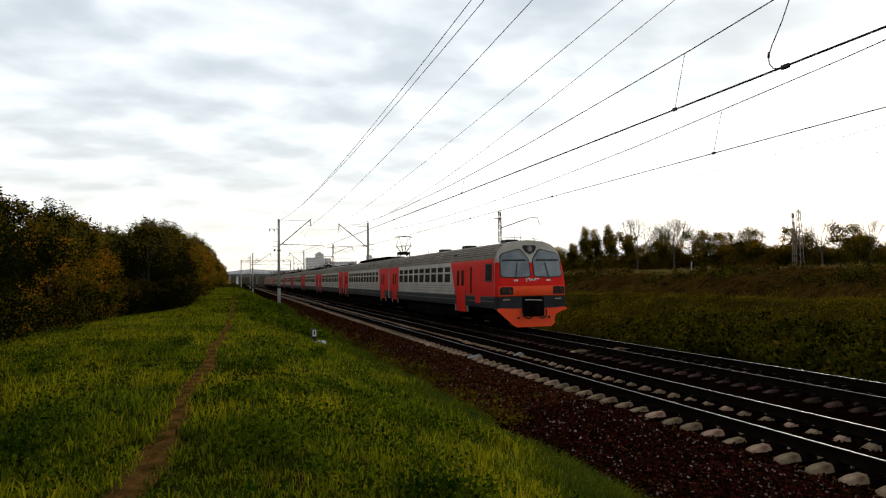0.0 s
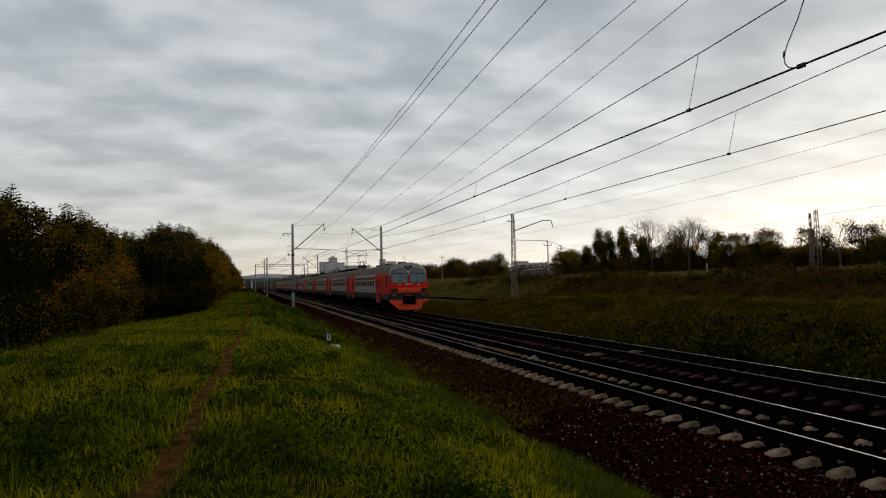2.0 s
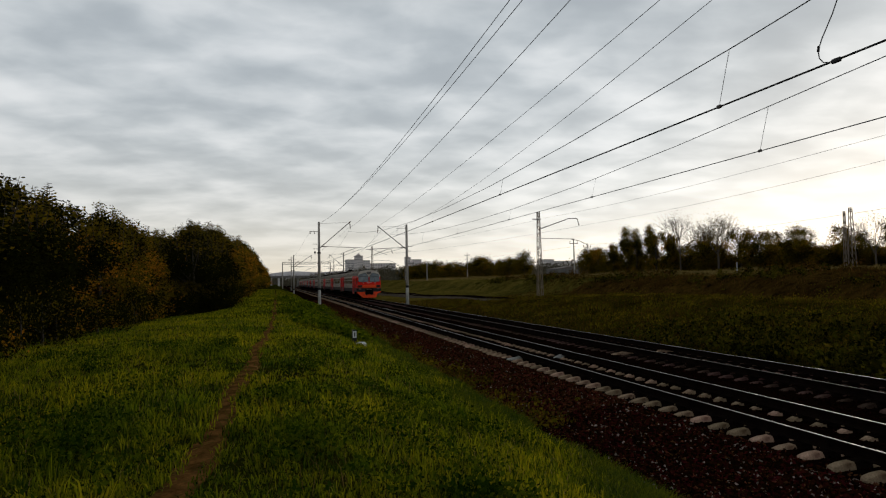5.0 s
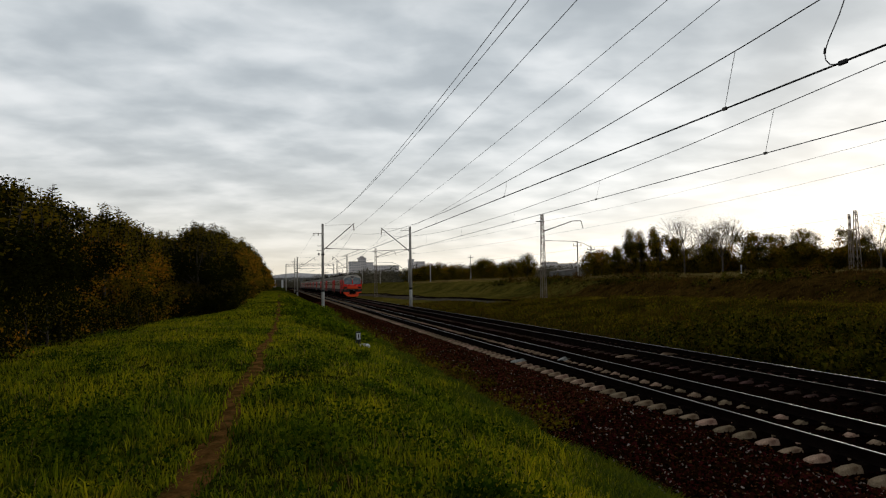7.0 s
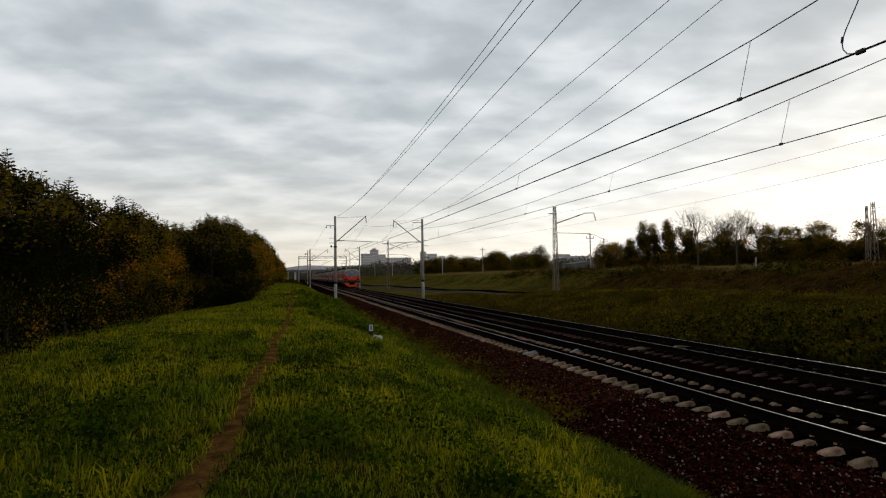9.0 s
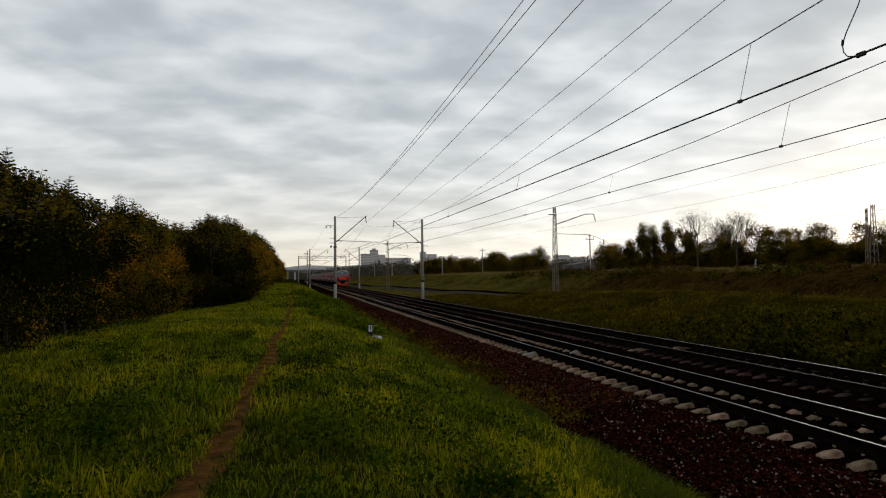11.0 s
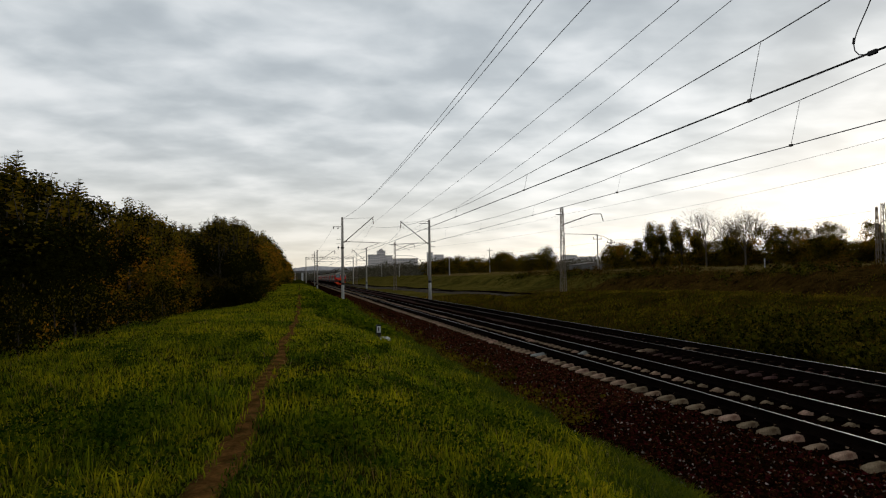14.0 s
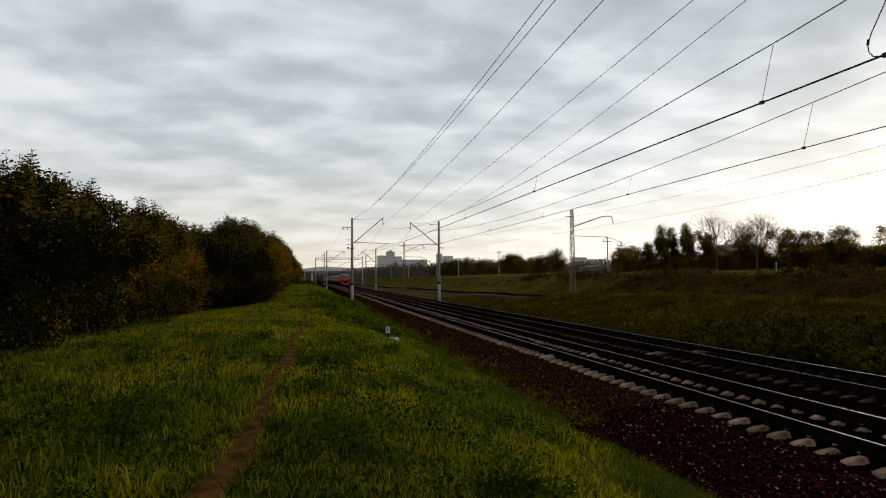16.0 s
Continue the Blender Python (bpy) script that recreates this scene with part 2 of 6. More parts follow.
M = {
    "grass_ground": material("grass_ground", (0.016, 0.020, 0.0015), (0.036, 0.038, 0.003), 0.9, 0.95, bump=0.8, fine=14, c3=(0.040, 0.032, 0.005), spec=0.0),
    "slope_ground": material("slope_ground", (0.022, 0.020, 0.002), (0.056, 0.047, 0.005), 0.35, 0.95, bump=1.0, fine=2.4, c3=(0.026, 0.014, 0.004), spec=0.0, grainy=1.8),
    "blade": material("grass_blade", (0.088, 0.134, 0.003), (0.305, 0.297, 0.006), 0.6, 0.7, bump=0, fine=4, c3=(0.036, 0.072, 0.003), vary=0.8, island=True, spec=0.04, thin=0.4),
    "dry_blade": material("dry_grass_blade", (0.20, 0.135, 0.033), (0.32, 0.235, 0.075), 0.4, 0.8, bump=0, fine=6, vary=0.3, island=True, spec=0.05, thin=0.3),
    "bank_blade": material("bank_grass_blade", (0.034, 0.031, 0.002), (0.175, 0.135, 0.007), 0.45, 0.8, bump=0, fine=2, vary=0.6, island=True, spec=0.0, thin=0.35),
    # pale dry grass, with the lit edge of the mound in its colour
    "lip_blade": material("lip_grass_blade", (0.070, 0.060, 0.004), (0.21, 0.155, 0.012), 0.5, 0.8, bump=0, fine=2, vary=0.6, island=True, spec=0.0, thin=0.35),
    "dry_bank_blade": material("dry_bank_grass_blade", (0.050, 0.027, 0.005), (0.125, 0.072, 0.013), 0.6, 0.8, bump=0, fine=2, vary=0.6, island=True, spec=0.0, thin=0.3),
    "brown_slope": material("bare_brown_slope", (0.042, 0.023, 0.005), (0.085, 0.048, 0.010), 0.3, 0.95, bump=1.0, fine=2.0, c3=(0.014, 0.009, 0.003), spec=0.0, grainy=1.8),
    "straw": material("straw_crest", (0.125, 0.090, 0.026), (0.175, 0.130, 0.040), 0.3, 0.95, bump=0.8, fine=4.0, c3=(0.05, 0.04, 0.01), spec=0.0),
    "weed": material("weed_leaf", (0.050, 0.082, 0.003), (0.13, 0.165, 0.005), 1.5, 0.8, bump=0, fine=9, vary=0.6, island=True, spec=0.0, thin=0.4),
    "patch_leaf": material("low_weed_leaf", (0.022, 0.046, 0.003), (0.075, 0.105, 0.004), 1.5, 0.8, bump=0, fine=9, vary=0.7, island=True, spec=0.0, thin=0.35),
    "dark_weed": material("dark_weed_leaf", (0.014, 0.016, 0.002), (0.095, 0.088, 0.007), 0.9, 0.8, bump=0, fine=6, vary=0.9, island=True, spec=0.0, thin=0.25),
    "meadow": material("rough_meadow", (0.070, 0.058, 0.010), (0.135, 0.105, 0.020), 0.12, 0.95, bump=1.0, fine=1.6, c3=(0.05, 0.050, 0.010), spec=0.0, grainy=1.6),
    "earth": material("trodden_earth", (0.21, 0.095, 0.026), (0.070, 0.037, 0.010), 4.0, 0.95, bump=0.8, fine=30, c3=(0.07, 0.055, 0.012), spec=0.0),
    "ballast": material("ballast_bed", (0.004, 0.0018, 0.0009), (0.008, 0.0032, 0.0015), 3.0, 0.95, bump=1.0, fine=22, spec=0.0),
    "stone": material("ballast_stone", (0.010, 0.0034, 0.0014), (0.044, 0.0145, 0.0056), 9, 0.9, bump=0.3, fine=60, vary=0.98, island=True, spec=0.0),
    "shoulder": material("ballast_shoulder", (0.008, 0.0027, 0.0011), (0.016, 0.0053, 0.0021), 3.0, 0.95, bump=1.0, fine=22, spec=0.0),
    "oily_stone": material("oily_ballast_stone", (0.004, 0.0019, 0.0012), (0.015, 0.0065, 0.0034), 9, 0.9, bump=0.3, fine=60, vary=0.9, island=True, spec=0.0),
    "red_stone": material("red_ballast_stone", (0.042, 0.016, 0.0062), (0.095, 0.038, 0.015), 9, 0.9, bump=0.3, fine=60, vary=0.8, island=True, spec=0.0),
    "rusty_stone": material("rusty_ballast_stone", (0.085, 0.034, 0.014), (0.15, 0.065, 0.028), 9, 0.9, bump=0.3, fine=60, vary=0.6, island=True, spec=0.0),
    "edge_blade": material("deep_green_blade", (0.045, 0.075, 0.003), (0.110, 0.125, 0.005), 1.5, 0.7, bump=0, fine=12, vary=0.5, island=True, spec=0.05, thin=0.4),
    "pale_stone": material("pale_ballast_stone", (0.20, 0.155, 0.13), (0.36, 0.30, 0.26), 5, 0.85, bump=0.3, fine=60, vary=0.6, island=True, spec=0.05),
    "concrete": material("sleeper_concrete", (0.32, 0.205, 0.132), (0.48, 0.335, 0.226), 3.0, 0.9, bump=0.6, fine=40, c3=(0.20, 0.115, 0.075), vary=0.35, spec=0.0),
    "dark_concrete": material("oily_sleeper_concrete", (0.045, 0.026, 0.020), (0.11, 0.068, 0.054), 3.0, 0.9, bump=0.5, fine=40, vary=0.4, spec=0.0),
    "rail": material("rail_rust", (0.008, 0.0055, 0.0045), (0.014, 0.009, 0.007), 4, 0.9, bump=0.3, fine=50, spec=0.0),
    "railhead": material("polished_rail_head", (0.17, 0.157, 0.15), (0.24, 0.225, 0.215), 2, 0.5, metal=1.0, bump=0.03, fine=80, stretch=(1, 0.05, 1)),
    "dull_railhead": material("dull_rail_head", (0.10, 0.092, 0.088), (0.15, 0.14, 0.13), 2, 0.7, metal=1.0, bump=0.03, fine=80, stretch=(1, 0.05, 1)),
    "pole": material("pole_concrete", (0.42, 0.39, 0.35), (0.54, 0.50, 0.45), 2, 0.9, bump=0.3, fine=40, c3=(0.28, 0.25, 0.21)),
    "white": material("white_paint", (0.70, 0.70, 0.68), (0.80, 0.80, 0.78), 3, 0.7, bump=0.1, fine=40, c3=(0.45, 0.43, 0.4)),
    "black": material("black_paint", (0.012, 0.012, 0.012), (0.02, 0.02, 0.02), 5, 0.6, bump=0.1),
    "steel": material("weathered_steel", (0.075, 0.065, 0.058), (0.12, 0.10, 0.088), 3, 0.6, metal=0.3, bump=0.2),
    "mast_steel": material("pale_mast_steel", (0.19, 0.15, 0.115), (0.28, 0.23, 0.18), 3, 0.75, bump=0.2, c3=(0.12, 0.07, 0.045), spec=0.1),
    "wire": material("wire_metal", (0.05, 0.05, 0.052), (0.07, 0.07, 0.072), 4, 0.5, metal=0.4, bump=0),
    "insulator": material("insulator_glaze", (0.10, 0.05, 0.03), (0.13, 0.07, 0.04), 6, 0.25, bump=0),
    "red": material("carriage_red", (0.78, 0.013, 0.008), (0.88, 0.018, 0.010), 1.2, 0.55, bump=0.03, fine=18, spec=0.14, grainy=0.25),
    "orange": material("signal_orange", (1.0, 0.082, 0.020), (1.0, 0.108, 0.028), 1.5, 0.55, bump=0.03, fine=18, spec=0.12, grainy=0.25),
    "grey": material("carriage_light_grey", (0.47, 0.42, 0.36), (0.60, 0.55, 0.48), 1.0, 0.5, bump=0.03, fine=18, spec=0.2, grainy=0.25),
    "dark_grey": material("carriage_dark_grey", (0.022, 0.024, 0.026), (0.040, 0.042, 0.045), 1.2, 0.55, bump=0.03, fine=18, spec=0.12, grainy=0.4),
    "roof": material("carriage_roof_grey", (0.27, 0.225, 0.175), (0.37, 0.315, 0.25), 0.8, 0.8, bump=0.1, fine=14, c3=(0.18, 0.14, 0.10), spec=0.1, grainy=0.5),
    "under": material("underframe_grime", (0.006, 0.005, 0.0045), (0.011, 0.009, 0.008), 2, 0.9, bump=0.3, spec=0.0),
    "glass": material("carriage_glass", (0.020, 0.023, 0.026), (0.030, 0.034, 0.038), 1, 0.10, bump=0, spec=0.6),
    # base colour lifted in place of the sky mirrored in the windscreen
    "screen": material("windscreen_glass", (0.085, 0.11, 0.12), (0.15, 0.18, 0.19), 1.4, 0.08, bump=0, spec=0.9),
    "rubber": material("window_rubber", (0.012, 0.012, 0.012), (0.018, 0.018, 0.018), 5, 0.7, bump=0),
    "lens": material("lamp_lens", (0.14, 0.13, 0.13), (0.2, 0.19, 0.19), 5, 0.12, bump=0, spec=0.6),
    "tail": material("tail_lamp_red", (0.07, 0.012, 0.008), (0.10, 0.016, 0.01), 5, 0.25, bump=0, spec=0.4),
    "bark": material("bark", (0.045, 0.035, 0.026), (0.075, 0.06, 0.045), 4, 0.95, bump=0.8, fine=25, stretch=(1, 1, 0.25)),
    "birch": material("pale_bark", (0.095, 0.075, 0.055), (0.14, 0.115, 0.088), 4, 0.9, bump=0.5, fine=25, spec=0.0),
    "leaf_green": material("leaf_dark_green", (0.010, 0.012, 0.002), (0.026, 0.026, 0.003), 0.7, 0.7, bump=0, fine=5, vary=0.4, island=True, spec=0.0, thin=0.25),
    "leaf_olive": material("leaf_olive", (0.115, 0.088, 0.005), (0.175, 0.120, 0.006), 0.7, 0.7, bump=0, fine=5, vary=0.3, island=True, spec=0.02, thin=0.4),
    "leaf_amber": material("leaf_amber", (0.34, 0.150, 0.008), (0.50, 0.225, 0.012), 0.8, 0.7, bump=0, fine=5, vary=0.3, island=True, spec=0.02, thin=0.4),
    # far walls, windows and woods are paled, haze put into their colours
    "far_block": material("far_tower_wall", (0.78, 0.72, 0.71), (0.84, 0.79, 0.78), 0.05, 0.9, bump=0, fine=0.4, grainy=0.3),
    "far_window": material("far_tower_window", (0.42, 0.40, 0.42), (0.50, 0.48, 0.50), 0.2, 0.5, bump=0, fine=1.0, grainy=0.3),
    "far_wood": material("far_woodland", (0.105, 0.098, 0.066), (0.150, 0.128, 0.082), 0.02, 0.95, bump=0, fine=0.3, vary=0.3, island=True, spec=0.02),
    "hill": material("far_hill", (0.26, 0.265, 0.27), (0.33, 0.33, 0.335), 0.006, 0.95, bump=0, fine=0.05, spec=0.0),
    "limewash": material("limewashed_concrete", (0.40, 0.39, 0.36), (0.50, 0.49, 0.46), 2, 0.9, bump=0.2, fine=30, c3=(0.28, 0.26, 0.23)),
    "gravel": material("side_track_gravel", (0.075, 0.060, 0.042), (0.12, 0.098, 0.072), 0.5, 0.95, bump=0.5, fine=6, spec=0.0),
    "bridge": material("bridge_concrete", (0.18, 0.17, 0.16), (0.24, 0.23, 0.215), 0.3, 0.9, bump=0.1, fine=3),
    "shed": material("shed_wall", (0.15, 0.145, 0.135), (0.21, 0.20, 0.19), 0.5, 0.9, bump=0.1, fine=8, spec=0.05),
    "shed_roof": material("shed_roof", (0.14, 0.11, 0.10), (0.20, 0.17, 0.15), 0.5, 0.85, bump=0.1, fine=8),
}


# emission and a pale base colour put sky-lit haze onto the hills
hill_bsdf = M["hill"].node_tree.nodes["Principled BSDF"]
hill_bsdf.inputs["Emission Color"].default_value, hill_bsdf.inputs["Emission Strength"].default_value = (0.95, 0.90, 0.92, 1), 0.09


# ---- building helpers ----
def mesh_of(name, verts, faces, mats, smooth=False, index=None):
    me = bpy.data.meshes.new(name)
    me.from_pydata(verts, [], faces)
    for m in (mats if isinstance(mats, (list, tuple)) else [mats]):
        me.materials.append(m)
    if index is not None:
        me.polygons.foreach_set("material_index", index)
    if smooth:
        me.polygons.foreach_set("use_smooth", [True] * len(me.polygons))
    me.update()
    return me


def part(name, bm, mat, parent=None, label="", smooth=False):
    """Link a bmesh as one mesh object under a thing or a part."""
    me = bpy.data.meshes.new(name)
    bmesh.ops.recalc_face_normals(bm, faces=bm.faces)
    bm.to_mesh(me)
    bm.free()
    me.materials.append(mat)
    if smooth:
        me.polygons.foreach_set("use_smooth", [True] * len(me.polygons))
    ob = new(name, me)
    ob.parent = parent
    return tagged(ob, label) if label else ob


def thing(name, label, category, at=(0, 0, 0), group="", kind=""):
    ob = new(name)
    ob.empty_display_size = 0.2
    ob.location = at
    return tagged(ob, label, category, group, kind)


def box(bm, x0, x1, y0, y1, z0, z1, bevel=0.0, m=None):
    r = bmesh.ops.create_cube(bm, size=1.0)
    vs = r["verts"]
    for v in vs:
        v.co = Vector((x0 + (v.co.x + 0.5) * (x1 - x0), y0 + (v.co.y + 0.5) * (y1 - y0), z0 + (v.co.z + 0.5) * (z1 - z0)))
    if bevel:
        es = list({e for v in vs for e in v.link_edges})
        vs = bmesh.ops.bevel(bm, geom=es, offset=bevel, segments=1, affect="EDGES")["verts"]
    if m is not None:
        bmesh.ops.transform(bm, matrix=m, verts=list(vs))
    return bm


def bar(bm, a, b, r0, r1=None, n=6):
    """A round tapered bar from a to b."""
    a, b = Vector(a), Vector(b)
    d = b - a
    q = d.to_track_quat("Z", "Y").to_matrix().to_4x4()
    bmesh.ops.create_cone(bm, cap_ends=True, segments=n, radius1=r0, radius2=r0 if r1 is None else r1, depth=d.length,
                          matrix=Matrix.Translation((a + b) / 2) @ q)
    return bm


def prism(bm, outline, along):
    """Sweep a closed outline of (x, z) points through the y values given."""
    rings = [[bm.verts.new((x, y, z)) for x, z in outline] for y in along]
    n = len(outline)
    for p, q in zip(rings, rings[1:]):
        for i in range(n):
            bm.faces.new((p[i], p[(i + 1) % n], q[(i + 1) % n], q[i]))
    bm.faces.new(rings[0])
    bm.faces.new(rings[-1][::-1])
    return bm


def new_bm():
    return bmesh.new()


def smoothstep(a, b, v):
    t = np.clip((v - a) / (b - a), 0, 1)
    return t * t * (3 - 2 * t)


# ---- ground ----
def waves(x, y, s, seed):
    """Cheap smooth unevenness."""
    k = seed * 1.7
    return (np.sin(x / s + 1.3 * np.sin(y / s * 0.7 + k) + k) + np.sin(y / s * 0.83 + 1.1 * np.sin(x / s * 0.9 + 2 * k)) + 0.6 * np.sin((x + y) / s * 1.9 + 3 * k)) / 2.6


def third_track_x(y):
    """Centre line of the side track, which swings away to the right."""
    return 18.6 + 14.5 * np.exp(-(np.asarray(y, float) - 55.0) / 75.0)


def gz(x, y):
    x, y = np.asarray(x, float), np.asarray(y, float)
    left = np.interp(x, [-400, -60, -14, -7, -4, 0.6, 2.0, 3.4, 4.5, 5.1, 6.0], [-1, -0.5, 0.2, 0.7, 0.9, 0.95, 0.62, 0.14, -0.18, -0.45, -0.75])
    left = left + 0.05 * waves(x, y, 1.6, 1) * (x < 5) + 0.10 * waves(x, y, 7.0, 2) * (x < 3)
    # a shallow hollow in the verge before the taller trees
    left = left - 0.38 * np.exp(-((x + 5.6) / 2.6) ** 2 - ((y - 51) / 12) ** 2)
    mound = np.interp(x, [15, 15.8, 16.8, 19, 24, 27, 29, 32, 36, 39, 41, 43, 45, 47, 60, 200, 1000], [-0.75, -0.7, -0.62, -0.3, 0.3, 0.95, 1.08, 0.3, 0.2, 0.6, 1.9, 2.55, 2.75, 2.9, 3.2, 4.0, 6])
    low = np.interp(x, [15, 15.8, 16.8, 19, 24, 30, 36, 39, 41, 43, 45, 47, 60, 200, 1000], [-0.75, -0.7, -0.6, -0.45, -0.3, -0.2, 0.15, 0.6, 1.75, 2.35, 2.6, 2.8, 3.2, 4.0, 6])
    k = smoothstep(52, 78, y + 3 * waves(x, y, 6, 5))
    right = mound * (1 - k) + low * k
    right = right + np.clip((x - 16.5) / 6, 0, 1) * (0.16 * waves(x, y, 2.6, 3) + 0.22 * waves(x, y, 9.0, 4))
    return np.where(x < 6, left, np.where(x > 15, right, -0.75))


def build_ground():
    xs = np.concatenate([-np.geomspace(2500, 16, 26), np.arange(-15, 6.01, 0.3), [6.5, 9, 12, 14.5], np.arange(15, 50, 0.5), np.geomspace(50, 2500, 34)])
    ys = np.concatenate([-np.geomspace(400, 12, 10), np.arange(-10, 30, 0.45), np.arange(30, 100, 1.0), np.geomspace(100, 3200, 60)])
    X, Y = np.meshgrid(xs, ys)
    Z = gz(X, Y)
    verts = np.column_stack([X.ravel(), Y.ravel(), Z.ravel()]).tolist()
    nx, ny = len(xs), len(ys)
    faces, idx = [], []
    for j in range(ny - 1):
        for i in range(nx - 1):
            a = j * nx + i
            faces.append((a, a + 1, a + nx + 1, a + nx))
            e = float(waves(xs[i], ys[j], 4.0, 9)) * 1.2
            idx.append(0 if xs[i] < 10 else 4 if xs[i] < 60 and ys[j] > 84 + 6 * e else 1 if xs[i] < 33 + e else 2 if xs[i] < 45.5 + e else 3 if xs[i] < 60 else 1)
    ob = new("ground", mesh_of("ground", verts, faces, [M["grass_ground"], M["slope_ground"], M["brown_slope"], M["straw"], M["meadow"]], True, idx))
    tagged(ob, "grassy railway verge, embankments and open ground", "ground", kind="structure")


build_ground()


def path_x(y):
    return np.interp(y, [-5, 3, 5, 8, 12, 20, 29, 40, 90], [-0.78, -0.75, -0.72, -0.61, -0.46, -0.27, -0.11, -0.04, 0.0]) + 0.05 * np.sin(np.asarray(y) * 1.1)


def build_path():
    ys = np.concatenate([np.arange(-10, 30, 0.25), np.arange(30, 110, 1.0)])
    verts, faces = [], []
    for k, y in enumerate(ys):
        w = 0.135 + 0.07 * math.exp(-max(y, 0) / 5) + 0.02 * math.sin(y * 1.3) + 0.012 * math.sin(y * 3.1 + 1)
        for u in (-1.0, -0.5, 0, 0.5, 1.0):
            x = float(path_x(y)) + u * w + 0.012 * math.sin(y * 3 + u * 3)
            verts.append((x, y, float(gz(x, y)) + 0.024 - 0.012 * abs(u)))
        if k:
            for c in range(4):
                a = (k - 1) * 5 + c
                faces.append((a, a + 1, a + 6, a + 5))
    tagged(new("dirt_path", mesh_of("dirt_path", verts, faces, M["earth"], True)), "narrow trodden brown earth footpath through grass", "path", kind="structure")


build_path()


# ---- tracks ----
def ballast_profile(x):
    z = np.interp(x, [4.6, 5.2, 6.4, 7.3, 15.1, 16.0, 16.7], [-0.62, -0.48, -0.36, -0.29, -0.29, -0.52, -0.85])
    # heaped between the rails, and higher still on the far track
    return z + 0.035 * np.exp(-((np.asarray(x, float) - TRACK_NEAR) / 0.42) ** 4) + 0.045 * np.exp(-((np.asarray(x, float) - TRACK_FAR) / 0.5) ** 4)


def build_ballast():
    xs = np.concatenate([np.arange(4.6, 7.6, 0.16), np.arange(7.6, 15.0, 0.15), np.arange(15.0, 16.8, 0.2)])
    ys = np.concatenate([np.arange(-25, 40, 0.3), np.arange(40, 120, 1.5), np.geomspace(120, 1500, 40)])
    X, Y = np.meshgrid(xs, ys)
    Z = ballast_profile(X) + 0.025 * waves(X, Y, 0.35, 7) + 0.02 * waves(X, Y, 1.3, 8)
    nx = len(xs)
    faces = [(j * nx + i, j * nx + i + 1, (j + 1) * nx + i + 1, (j + 1) * nx + i) for j in range(len(ys) - 1) for i in range(nx - 1)]
    verts = np.column_stack([X.ravel(), Y.ravel(), Z.ravel()]).tolist()
    tagged(new("ballast_bed", mesh_of("ballast_bed", verts, faces, [M["shoulder"], M["ballast"]], True, [0 if xs[k % (nx - 1)] < 7.5 else 1 for k in range(len(faces))])), "dark brown crushed-stone ballast bed under both tracks", "ballast", kind="structure")


build_ballast()


def rail_pair(bed, centre, along, dull=()):
    """Two rails: a rusty foot, web and head, and a polished running surface on it."""
    for side in (-0.5, 0.5):
        c = centre + side * GAUGE
        o = [(-0.075, -0.18), (0.075, -0.18), (0.075, -0.168), (0.012, -0.15), (0.010, -0.045), (0.037, -0.035), (0.037, -0.003), (-0.037, -0.003), (-0.037, -0.035), (-0.010, -0.045), (-0.012, -0.15), (-0.075, -0.168)]
        part("rail", prism(new_bm(), [(c + x, z) for x, z in o], along), M["rail"], bed)
        h = [(-0.023, -0.004), (0.023, -0.004), (0.019, 0.001), (0.0, 0.003), (-0.019, 0.001)]
        part("rail_head", prism(new_bm(), [(c + x, z) for x, z in h], along), M["dull_railhead" if side in dull else "railhead"], bed, "dull steel running surface" if side in dull else "polished steel running surface")


def sleeper_data(name):
    """A concrete sleeper, deeper and higher under the rails, waisted in the middle, with sloped ends."""
    bm = new_bm()
    half = [(1.37, 0.058, 0.086, -0.255), (1.345, 0.066, 0.098, -0.218), (1.20, 0.070, 0.110, -0.185), (0.98, 0.070, 0.110, -0.168), (0.67, 0.069, 0.109, -0.178), (0.56, 0.068, 0.108, -0.185), (0.32, 0.062, 0.105, -0.275), (0.1, 0.055, 0.10, -0.31)]
    st = [(-x, a, b, c) for x, a, b, c in half] + half[::-1]
    rings = []
    for x, wt, wb, top in st:
        rings.append([bm.verts.new(c) for c in ((x, -wb, -0.36), (x, -wt, top), (x, wt, top), (x, wb, -0.36))])
    for a, b in zip(rings, rings[1:]):
        for i in range(3):
            bm.faces.new((a[i], b[i], b[i + 1], a[i + 1]))
    bm.faces.new(rings[0])
    bm.faces.new(rings[-1][::-1])
    for s in (-0.5, 0.5):
        box(bm, s * GAUGE - 0.20, s * GAUGE + 0.19, -0.082, 0.082, -0.20, -0.156, 0.006)
        for k in (-0.14, 0.14):
            box(bm, s * GAUGE + k * 0.9 - 0.04, s * GAUGE + k * 0.9 + 0.04, -0.03, 0.03, -0.175, -0.14)
    # seat faces are darkened too, for the oil and shade under the rail
    for k, fc in enumerate(bm.faces):
        cx = abs(fc.calc_center_median().x)
        fc.material_index = 1 if k >= 47 or 0.68 < cx < 0.97 else 0
    bmesh.ops.recalc_face_normals(bm, faces=bm.faces)
    me = bpy.data.meshes.new(name)
    bm.to_mesh(me)
    bm.free()
    return me


SPACING = 0.5435


